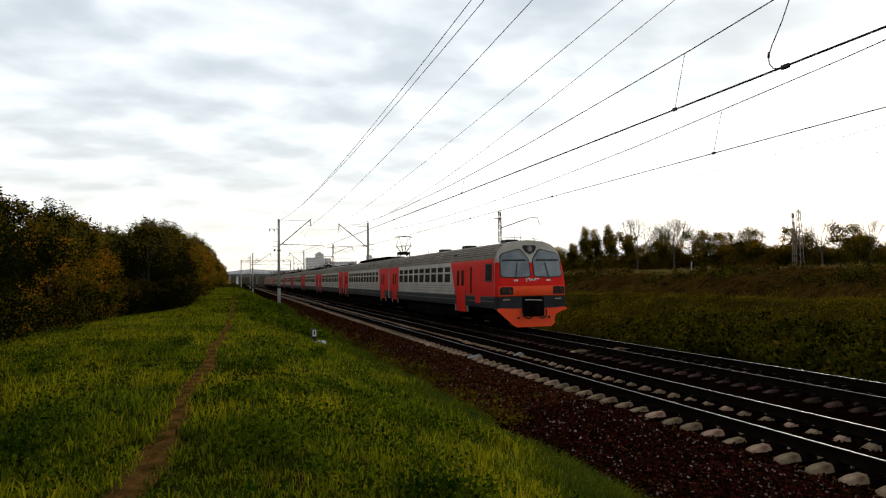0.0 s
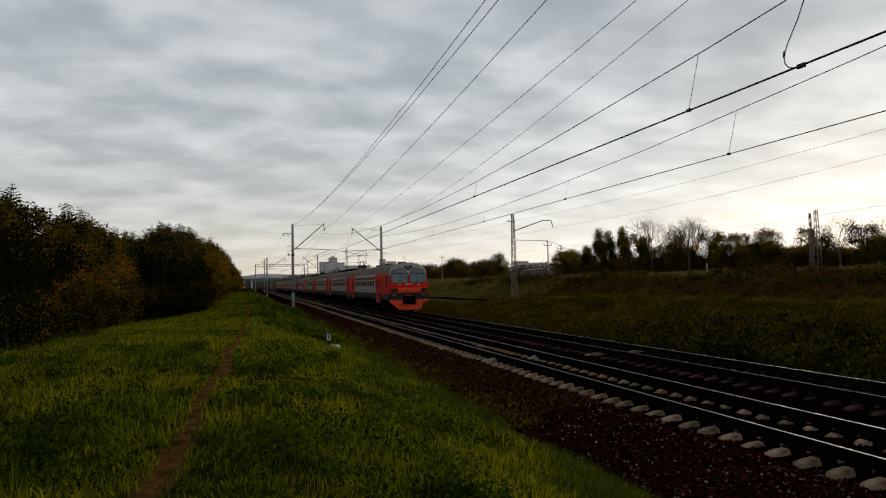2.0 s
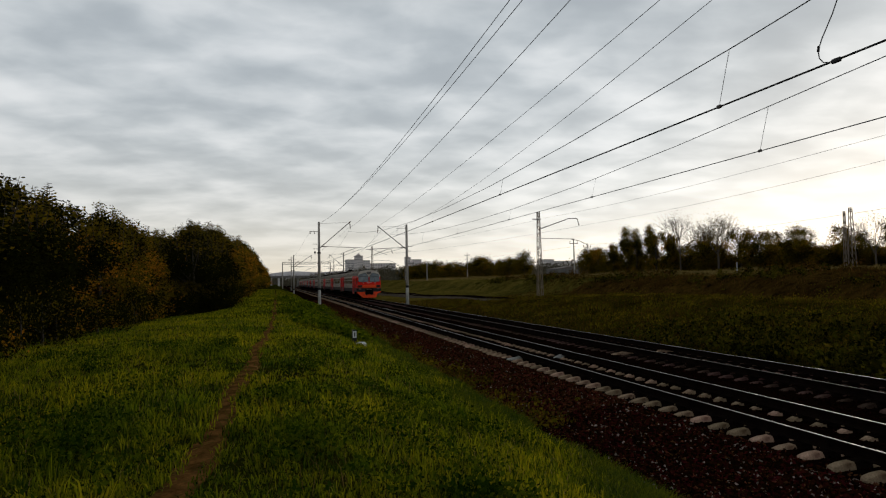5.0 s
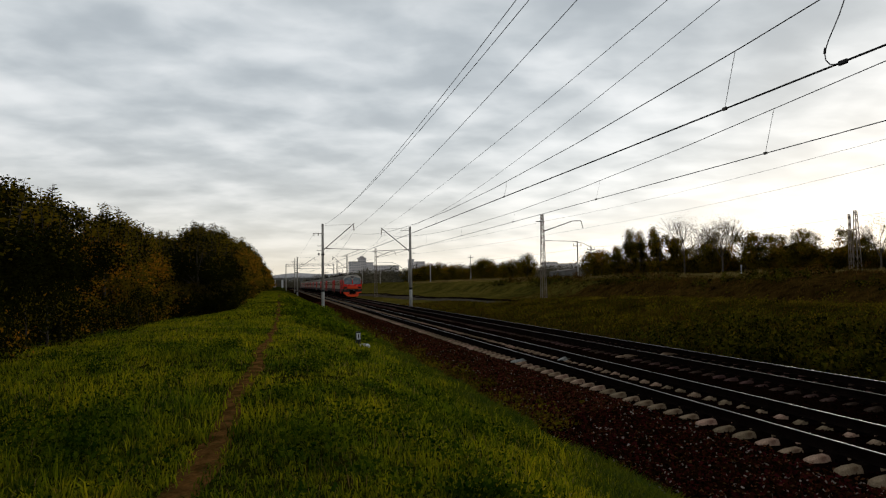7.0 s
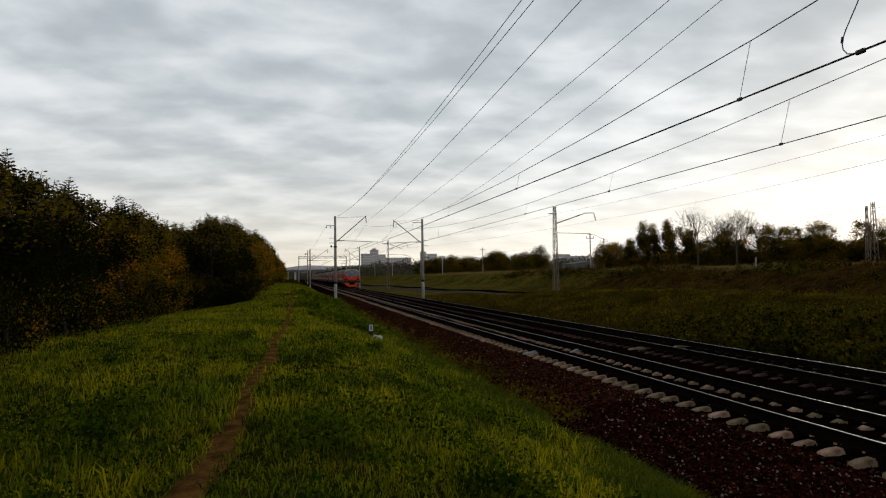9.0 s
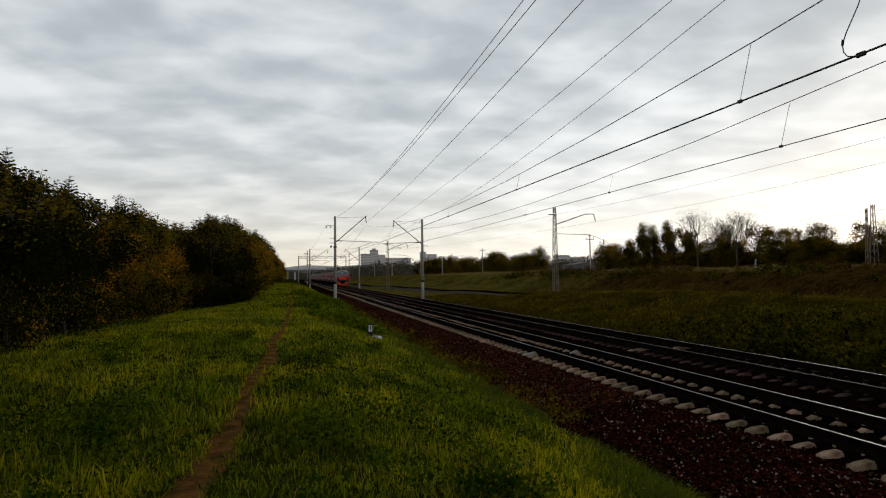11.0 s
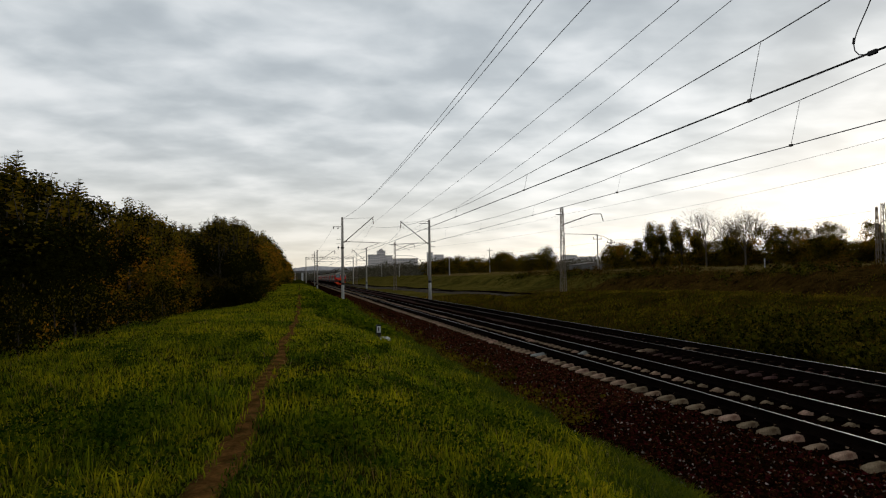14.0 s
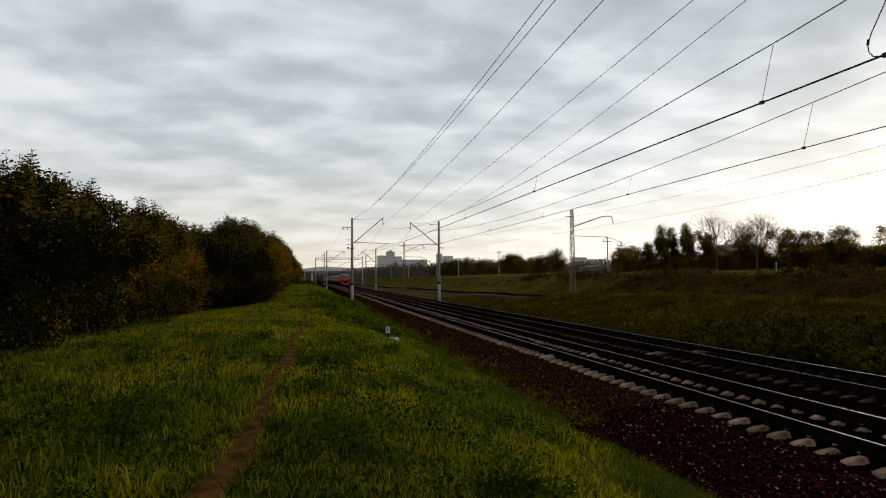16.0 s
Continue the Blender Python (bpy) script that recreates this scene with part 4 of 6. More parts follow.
        part("resistor_bank", bm, M["under"], car, "dark roof resistor boxes")
        pantograph(car, 1.9)
    if cab:
        cab_end(car)
    else:
        part("end_wall", box(new_bm(), -1.66, 1.66, y0 - 0.03, y0 + 0.02, 1.1, 3.5), M["grey"], car)
    return car, wheels


def pantograph(car, y):
    base = part("pantograph", box(new_bm(), -0.44, 0.44, y - 0.5, y + 0.5, 4.54, 4.76, 0.03), M["under"], car, "raised black pantograph")
    for sx in (-0.38, 0.38):
        for sy in (-0.42, 0.42):
            part("foot_insulator", insulator(new_bm(), (sx, y + sy, 4.18), (sx, y + sy, 4.56), 3), M["insulator"], base)
    bm = new_bm()
    for s in (-1, 1):
        for k in (-1, 1):
            bar(bm, (s * 0.14, y + k * 0.22, 4.74), (s * 0.40, y + k * 0.85, 5.25), 0.042, 0.034, 6)
            bar(bm, (s * 0.40, y + k * 0.85, 5.25), (s * 0.42, y + k * 0.1, 6.0), 0.019, 0.016, 6)
    for k in (-1, 1):
        bar(bm, (-0.40, y + k * 0.85, 5.25), (0.40, y + k * 0.85, 5.25), 0.018, n=5)
    part("frame", bm, M["under"], base)
    bm = new_bm()
    for k in (-0.15, 0.15):
        bar(bm, (-0.54, y + k, 6.03), (0.54, y + k, 6.03), 0.028, n=5)
        for s in (-1, 1):
            bar(bm, (s * 0.54, y + k, 6.03), (s * 0.72, y + k, 5.92), 0.022, n=5)
    part("collector_head", bm, M["under"], base)


def face_panel(outline, y, thick, lean=None):
    """A plate across the cab front, from an outline of (x, z); lean(x, z) gives the set-back of the face at that spot."""
    bm = new_bm()
    f = [bm.verts.new((x, y + lean(x, z), z)) for x, z in outline]
    b = [bm.verts.new((x, y + lean(x, z) + thick, z)) for x, z in outline]
    bm.faces.new(f)
    bm.faces.new(b[::-1])
    n = len(outline)
    for i in range(n):
        bm.faces.new((f[i], b[i], b[(i + 1) % n], f[(i + 1) % n]))
    return bm


def setback(x, z):
    """The cab face: rounded in plan, upright below and raked back from the waist up."""
    return 0.10 * (abs(x) / 1.7) ** 2.5 + 0.42 * max(0.0, (z - 2.2) / 2.1) ** 1.15


def cab_end(car):
    xs = [-1.74, -1.66, -1.45, -1.1, -0.7, -0.3, 0, 0.3, 0.7, 1.1, 1.45, 1.66, 1.74]
    zs = [1.1, 1.4, 1.66, 1.95, 2.2, 2.45, 2.75, 3.05, 3.3, 3.5, 3.7, 3.85, 4.0, 4.12, 4.22, 4.28]

    def half(z):
        return float(np.interp(z, [1.1, 1.3, 2.3, 3.1, 3.4, 3.6, 3.8, 4.0, 4.12, 4.22, 4.28, 4.30], [1.68, 1.73, 1.73, 1.66, 1.60, 1.53, 1.40, 1.17, 0.95, 0.66, 0.30, 0.1]))

    def shell(z_low, z_high, name, mat, label):
        bm = new_bm()
        zz = [z_low] + [z for z in zs if z_low < z < z_high] + [z_high]
        rows = []
        for z in zz:
            h = half(z)
            row = [bm.verts.new((x / 1.74 * h, setback(x / 1.74 * h, z), z)) for x in xs]
            row = [bm.verts.new((-float(np.interp(z, [1, 3.5, 4.3], [1.74, 1.67, 0.35])) - 0.004, 0.62, z))] + row + [bm.verts.new((float(np.interp(z, [1, 3.5, 4.3], [1.74, 1.67, 0.35])) + 0.004, 0.62, z))]
            rows.append(row)
        for a, b in zip(rows, rows[1:]):
            for i in range(len(a) - 1):
                bm.faces.new((a[i], a[i + 1], b[i + 1], b[i]))
        return part(name, bm, mat, car, label, True)

    shell(1.1, 1.66, "cab_skirt", M["dark_grey"], "dark grey lower cab front")
    shell(1.66, 3.25, "cab_front", M["red"], "red cab front")
    shell(3.25, 4.29, "cab_brow", M["grey"], "light grey rounded cab brow")
    bm = new_bm()
    prism(bm, [(1.66, 3.45), (1.52, 3.82), (1.2, 4.09), (0.85, 4.215), (0.42, 4.285), (0, 4.305), (-0.42, 4.285), (-0.85, 4.215), (-1.2, 4.09), (-1.52, 3.82), (-1.66, 3.45)], [0.42, 0.7])
    part("brow_hood", bm, M["grey"], car, "light grey roof hood")
    for s in (-1, 1):
        o = [(s * x, z) for x, z in ((0.18, 2.58), (0.11, 2.66), (0.12, 3.32), (0.17, 3.44), (0.46, 3.80), (0.58, 3.84), (1.36, 3.66), (1.47, 3.56), (1.51, 3.42), (1.56, 2.70), (1.49, 2.58), (0.80, 2.55))]
        cx, cz = s * 0.84, 3.15
        big = [(cx + (x - cx) * 1.06, cz + (z - cz) * 1.07) for x, z in o]
        rim = part("windscreen", face_panel(big, -0.022, 0.05, setback), M["rubber"], car, "black rubber windscreen surround")
        part("pane", face_panel(o, -0.034, 0.03, setback), M["screen"], rim, "grey windscreen glass, sky reflection in its colour")
        part("sun_blind", face_panel([(s * x, z) for x, z in ((0.20, 3.30), (0.30, 3.38), (1.44, 3.38), (1.48, 3.30))], -0.040, 0.01, setback), M["dark_grey"], rim)
        bm = new_bm()
        a, b = (s * 0.85, -0.06 + setback(0.85, 2.5), 2.52), (s * 0.72, -0.05 + setback(0.7, 3.2), 3.22)
        bar(bm, a, b, 0.018, n=5)
        part("wiper", bm, M["black"], car)
        part("lamp_housing", face_panel([(s * x, z) for x, z in ((1.02, 1.74), (1.02, 2.06), (1.10, 2.10), (1.58, 2.10), (1.66, 2.04), (1.66, 1.74))], -0.075, 0.08, setback), M["rubber"], car)
        for k, mat in ((1.2, "tail"), (1.48, "tail")):
            y = -0.08 + setback(k, 1.92)
            part("marker_lamp", bar(new_bm(), (s * k, y, 1.92), (s * k, y - 0.025, 1.92), 0.10, 0.09, 14), M[mat], car)
        part("number_plate_bar", face_panel([(s * x, z) for x, z in ((1.15, 1.48), (1.15, 1.55), (1.5, 1.55), (1.5, 1.48))], -0.012, 0.02, setback), M["roof"], car, "small pale marking bar")
        for x0, x1 in ((0.74, 0.84), (0.86, 0.94)):
            part("emblem_bar", face_panel([(s * x, z) for x, z in ((x0, 2.36), (x0, 2.44), (x1, 2.44), (x1, 2.36))], -0.012, 0.02, setback), M["white"], car)
    part("front_band", face_panel([(-1.70, 1.68), (1.70, 1.68), (1.71, 2.12), (-1.71, 2.12)][::-1], -0.03, 0.03, lambda x, z: 0.10 * (abs(x) / 1.7) ** 2.5), M["orange"], car, "bright orange front band")
    bm = new_bm()
    v = [[bm.verts.new((x, -0.05 - 0.03 * (1 - (x / 1.7) ** 2) + 0.10 * (abs(x) / 1.7) ** 2.5 + dy, z)) for x in np.linspace(-1.70, 1.70, 15)] for z, dy in ((1.68, 0.03), (1.72, 0.0), (2.08, 0.0), (2.13, 0.03))]
    for a, b in zip(v, v[1:]):
        for i in range(14):
            bm.faces.new((a[i], a[i + 1], b[i + 1], b[i]))
    part("front_bumper", bm, M["orange"], car, "bright orange bumper beam", True)
    bm = new_bm()
    for x0, x1, z0, z1 in ((-0.34, -0.28, 2.33, 2.50), (-0.34, -0.16, 2.46, 2.50), (-0.16, -0.11, 2.36, 2.50), (-0.08, 0.0, 2.38, 2.48), (0.02, 0.10, 2.38, 2.46), (0.12, 0.18, 2.40, 2.50), (0.2, 0.34, 2.44, 2.49)):
        y = setback(0, 2.42)
        box(bm, x0, x1, y - 0.02, y + 0.03, z0, z1)
    part("emblem", bm, M["white"], car, "small white emblem of plain bars")
    # headlamp in the peak
    y = setback(0, 3.9)
    part("headlamp_housing", face_panel([(-0.30, 4.05), (-0.36, 3.95), (-0.2, 3.72), (0, 3.62), (0.2, 3.72), (0.36, 3.95), (0.30, 4.05)], -0.05, 0.06, setback), M["dark_grey"], car)
    part("headlamp", bar(new_bm(), (0, y - 0.03, 3.87), (0, y - 0.10, 3.87), 0.15, 0.13, 16), M["lens"], car, "round clear headlamp")
    # coupler, hoses and snow plough
    # solid black block takes the place of the recess and its shade
    bm = box(new_bm(), -0.56, 0.56, -0.05, 0.4, 0.70, 1.64, 0.05)
    part("coupler_pocket", bm, M["under"], car, "black block for the shaded coupler recess")
    bm = box(new_bm(), -0.16, 0.16, -0.55, 0.3, 0.92, 1.22, 0.05)
    box(bm, -0.24, 0.2, -0.72, -0.45, 0.88, 1.28, 0.06)
    part("coupler", bm, M["under"], car)
    part("uncoupling_bar", bar(new_bm(), (-0.45, -0.1, 1.50), (0.4, -0.1, 1.46), 0.025, n=6), M["grey"], car)
    for s in (-1, 1):
        pts = [(s * 0.62, -0.08, 1.02), (s * 0.60, -0.16, 0.80), (s * 0.48, -0.2, 0.66), (s * 0.30, -0.22, 0.62), (s * 0.18, -0.24, 0.72)]
        strand("brake_hose", pts, 0.035, car, "black")
    o = [(-1.72, 1.12), (-1.82, 1.02), (-1.50, 0.92), (-1.20, 0.80), (-1.10, 0.60), (-1.08, 0.36), (-0.88, 0.23), (0.88, 0.23), (1.08, 0.36), (1.10, 0.60), (1.20, 0.80), (1.50, 0.92), (1.82, 1.02), (1.72, 1.12), (0.62, 1.12), (0.56, 0.80), (0.42, 0.72), (-0.42, 0.72), (-0.56, 0.80), (-0.62, 1.12)]
    bm = new_bm()
    f = [bm.verts.new((x, -0.16 * (1 - (abs(x) / 1.8) ** 1.6) * (1.25 - z) + 0.06, z)) for x, z in o]
    b = [bm.verts.new((q.co.x, q.co.y + 0.05, q.co.z)) for q in f]
    for i in range(len(o)):
        bm.faces.new((f[i], b[i], b[(i + 1) % len(o)], f[(i + 1) % len(o)]))
    bm.faces.new(f)
    bm.faces.new(b[::-1])
    bmesh.ops.triangulate(bm, faces=[q for q in bm.faces if len(q.verts) > 4])
    part("snow_plough", bm, M["orange"], car, "bright orange snow plough")
    for s in (-1, 1):
        part("plough_hole", bar(new_bm(), (s * 0.78, 0.02, 0.66), (s * 0.78, -0.06, 0.66), 0.06, n=10), M["black"], car)
        strand("antenna", [(s * 0.3, 1.6 + s, 4.25), (s * 0.3, 1.65 + s, 5.0)], 0.012, car)


tail_car, tail_wheels = carriage("cab")
motor_car, motor_wheels = carriage("motor")
plain_car, plain_wheels = carriage("plain")
CARS = [tail_car, motor_car, plain_car]
for k in range(3, 11):
    src = motor_car if k % 2 == 1 else plain_car
    CARS.append(copy_thing(src, pose(TRACK_FAR, 0, 0)))


# ---- trees ----
def leaves(rng, centres, spread, per, size, mat_of):
    """Leaf blades scattered round clump centres: one small rhombus each, turned at random."""
    n = len(centres) * per
    c = np.repeat(centres, per, axis=0) + rng.normal(0, 1, (n, 3)) * np.repeat(spread, per)[:, None]
    a = rng.normal(0, 1, (n, 3))
    a /= np.linalg.norm(a, axis=1)[:, None]
    b = np.cross(a, rng.normal(0, 1, (n, 3)))
    b /= np.linalg.norm(b, axis=1)[:, None]
    s = size * rng.uniform(0.6, 1.35, n)[:, None]
    v = np.stack([c - a * s * 0.5, c + b * s * 0.32, c + a * s * 0.5, c - b * s * 0.32], 1).reshape(-1, 3)
    f = np.arange(n * 4).reshape(-1, 4)
    return v, f, np.repeat(mat_of, per)


def tree(name, label, category, seed, height, width, shape, clumps, per, leaf, mix, low=0.0, shoots=0, bark="bark", twigs=10, spread=0.24):
    """Tapered trunk with limbs, and a crown of leaf clumps with an uneven outline. shape: (share of height, share of width) pairs."""
    rng = np.random.default_rng(seed)
    top = thing(name, label, category)
    hs, ws = zip(*shape)
    # boughs first, then leaf clumps on the outside of each bough
    puffs = max(8, clumps // 16)
    z = low + (0.97 - low) * rng.uniform(0, 1, puffs * 4)
    env = np.interp(z, hs, ws)
    keep = rng.uniform(0, 1, puffs * 4) < env / max(ws)
    z, env = z[keep][:puffs], env[keep][:puffs]
    ang = rng.uniform(0, math.tau, len(z))
    rad = env * width * rng.uniform(0.25, 0.95, len(z)) ** 0.6
    mid = np.column_stack([np.cos(ang) * rad, np.sin(ang) * rad, z * height])
    size = width * rng.uniform(0.2, 0.38, len(z))
    owner = rng.integers(0, len(z), clumps)
    d = rng.normal(0, 1, (clumps, 3)) + (0, 0, 0.35)
    d /= np.linalg.norm(d, axis=1)[:, None]
    cen = mid[owner] + d * (size[owner] * rng.uniform(0.55, 1.05, clumps))[:, None]
    cen[:, 2] = np.maximum(cen[:, 2], 0.12)
    tint = rng.uniform(0, 1, len(z))[owner]
    warm = 0.5 + 0.5 * np.sin(cen[:, 0] * 1.1 + seed) * np.sin(cen[:, 2] * 0.9 + seed * 3) * np.cos(cen[:, 1] * 1.2)
    pick = rng.uniform(0, 1, clumps) * 0.35 + warm * 0.25 + tint * 0.4
    cut = np.quantile(pick, [mix[0], min(1.0, mix[0] + mix[1])])
    mat = np.digitize(pick, cut)
    v, f, idx = leaves(rng, cen, np.full(len(cen), spread) * rng.uniform(0.6, 1.3, len(cen)), per, leaf, mat)
    stems = new_bm()
    if shoots:
        # upright leading shoots: a bare stem with leaves in pairs that get smaller to the tip
        c, ax, sz, sm = [], [], [], []
        for k in range(shoots):
            t, r = rng.uniform(0, math.tau), width * rng.uniform(0.0, 0.85)
            base = height * (1.0 - 0.36 * (r / width) ** 2)
            tall, lx, ly = rng.uniform(0.5, 1.4), rng.normal(0, 0.14), rng.normal(0, 0.14)
            foot = np.array((math.cos(t) * r, math.sin(t) * r, base))
            bar(stems, tuple(foot - (0, 0, 0.5)), tuple(foot + (lx * tall, ly * tall, tall)), 0.016, 0.006, 3)
            turn = rng.uniform(0, math.tau)
            for q in np.arange(0, 1.001, 0.085):
                for side in (0, math.pi):
                    w = turn + side + rng.normal(0, 0.4)
                    d3 = np.array((math.cos(w), math.sin(w), rng.uniform(-0.35, 0.55)))
                    size = leaf * (1.35 - 0.55 * q) * rng.uniform(0.75, 1.3)
                    c.append(foot + np.array((lx, ly, 1.0)) * q * tall + d3 * (size * 0.75 + 0.02))
                    ax.append(d3)
                    sz.append(size)
                    sm.append(1 if rng.uniform() < 0.7 else 0)
                turn += 1.3
        c, ax, sz = np.array(c), np.array(ax), np.array(sz)[:, None]
        ax /= np.linalg.norm(ax, axis=1)[:, None]
        b = np.cross(ax, rng.normal(0, 1, ax.shape))
        b /= np.linalg.norm(b, axis=1)[:, None]
        v2 = np.stack([c - ax * sz * 0.6, c + b * sz * 0.36, c + ax * sz * 0.6, c - b * sz * 0.36], 1).reshape(-1, 3)
        f = np.vstack([f, np.arange(len(v2)).reshape(-1, 4) + len(v)])
        v, idx = np.vstack([v, v2]), np.concatenate([idx, np.array(sm)])
    ob = new("crown", mesh_of("crown", v.tolist(), f.tolist(), [M["leaf_green"], M["leaf_olive"], M["leaf_amber"]], False, idx.astype(int).tolist()))
    ob.parent = top
    r0 = 0.018 * height + 0.03
    bm = bar(new_bm(), (0, 0, -0.4), (0.05 * width, 0, height * 0.45), r0, r0 * 0.6, 8)
    bar(bm, (0.05 * width, 0, height * 0.45), (0, 0.05 * width, height * 0.93), r0 * 0.6, r0 * 0.12, 6)
    part("trunk", bm, M[bark], top)
    if shoots:
        tagged(part("top_growth", stems, M[bark], top, "thin upright shoots"), kind="stuff")
    else:
        stems.free()
    order = rng.permutation(len(cen))[:twigs]
    for i in order:
        p = cen[i]
        s = min(0.85, max(0.08, p[2] / height * 0.75))
        part("limb", bar(new_bm(), (0.05 * width * s, 0, height * s * 0.8), tuple(p), r0 * 0.36, r0 * 0.08, 5), M[bark], top)
    return top


def place(src, x, y, turn, sx, sz, sink=0.0, group=""):
    ob = copy_thing(src, pose(x, y, float(gz(x, y)) - sink, 0, 0, turn))
    ob.scale = (sx, sx, sz)
    return tagged(ob, group=group) if group else ob


HEDGE = [(0, 0.75), (0.15, 0.95), (0.4, 1.0), (0.65, 0.92), (0.85, 0.62), (1.0, 0.18)]
ROUND = [(0, 0.3), (0.25, 0.7), (0.45, 0.95), (0.65, 1.0), (0.85, 0.7), (1.0, 0.2)]
POPLAR = [(0, 0.3), (0.2, 0.8), (0.45, 1.0), (0.7, 0.75), (0.88, 0.45), (1.0, 0.12)]
row_kinds = [
    tree("roadside_tree", "bushy tree with dark green leaves reaching the grass", "tree", 11, 6.0, 2.3, HEDGE, 600, 36, 0.13, (0.965, 0.03), shoots=44),
    tree("roadside_tree", "bushy tree with dark green and olive autumn leaves", "tree", 12, 6.0, 2.3, HEDGE, 560, 36, 0.145, (0.42, 0.46), shoots=30),
    tree("roadside_tree", "bushy tree with amber and olive autumn leaves", "tree", 13, 6.0, 2.2, HEDGE, 560, 36, 0.145, (0.22, 0.38), shoots=18),
    tree("roadside_tree", "bushy tree with olive and rusty autumn leaves", "tree", 14, 6.0, 2.3, HEDGE, 560, 36, 0.15, (0.28, 0.46), shoots=24),
]
for k, ob in enumerate(row_kinds):
    ob.location = (-13.5, -6 - 4.2 * k, float(gz(-13.5, -6 - 4.2 * k)))


def tree_row():
    rng = random.Random(3)
    tops_y = [0, 19, 25, 30, 33, 36, 39, 43, 47, 50, 54, 60, 65, 90, 118, 200, 300, 450]
    tops_z = [5.4, 5.4, 6.0, 6.7, 6.6, 6.3, 6.2, 6.7, 6.5, 6.3, 6.9, 7.2, 7.4, 8.9, 9.6, 11.4, 11.1, 9.2]
    y = 1.0
    while y < 420:
        gap = rng.uniform(2.4, 3.6) if y < 60 else (4.0 if y < 130 else 7.5)
        h = float(np.interp(y, tops_y, tops_z)) - 0.9
        swell = 1.0 if y < 70 else 0.97 + 0.06 * math.sin(y / 9)
        # the row falls into separate masses with dips between them
        dip = max(math.exp(-((y - b) / 2.6) ** 2) for b in (33.0, 47.5, 72.0, 101.0, 141.0, 190.0))
        swell *= 1 - 0.16 * dip
        front = -8.9 if y < 51 else -6.7 if y < 60 else -7.3 if y < 130 else -8.4
        for x, hk in ((front - 1.9 * dip * (y < 51) + 0.4 * math.sin(y / 4.1), swell), (-12.8, 0.98 * swell)):
            kind = 0 if y < 31 else (2 if y < 45 else (3 if y < 50 else (0 if y < 68 else (1 if y < 95 else 3))))
            if rng.random() < 0.2 and not 49 < y < 70:
                kind = 0 if y < 31 else rng.choice((0, 1, 1, 3))
            hh = h * hk * rng.uniform(0.9, 1.06)
            wide = (1.0 if y < 60 else 1.45 if y < 130 else 1.9) * rng.uniform(0.82, 1.2)
            place(row_kinds[kind], x + rng.uniform(-0.5, 0.5), y + rng.uniform(-0.7, 0.7), rng.uniform(0, 360), wide, hh / 6.0, 0.05, "trees along the verge")
        y += gap
    # dark young growth that closes the foot of the row where it steps towards the line
    for k in range(16):
        x, y = -7.4 + 0.2 * k + rng.uniform(-0.3, 0.3), 49.6 + 0.33 * k + rng.uniform(-0.4, 0.6)
        place(row_kinds[0], x, y, rng.uniform(0, 360), rng.uniform(0.36, 0.5), rng.uniform(0.24, 0.4), 0.05, "trees along the verge")
    # low scrub at the foot of the row
    scrub = tree("low_shrub", "low straggly shrub with green and amber leaves", "shrub", 21, 1.3, 0.8, HEDGE, 70, 30, 0.085, (0.84, 0.14), twigs=5, spread=0.2)
    scrub.location = (-6.7, 14, float(gz(-6.7, 14)))
    y = 9.0
    while y < 90:
        place(scrub, (-6.75 if y < 36 else -8.2 if y < 51 else -4.2) + rng.uniform(-0.4, 0.45), y, rng.uniform(0, 360), rng.uniform(0.7, 1.3), rng.uniform(0.5, 1.3), 0.05, "shrubs at the foot of the trees")
        y += rng.uniform(1.2, 3.0)


tree_row()


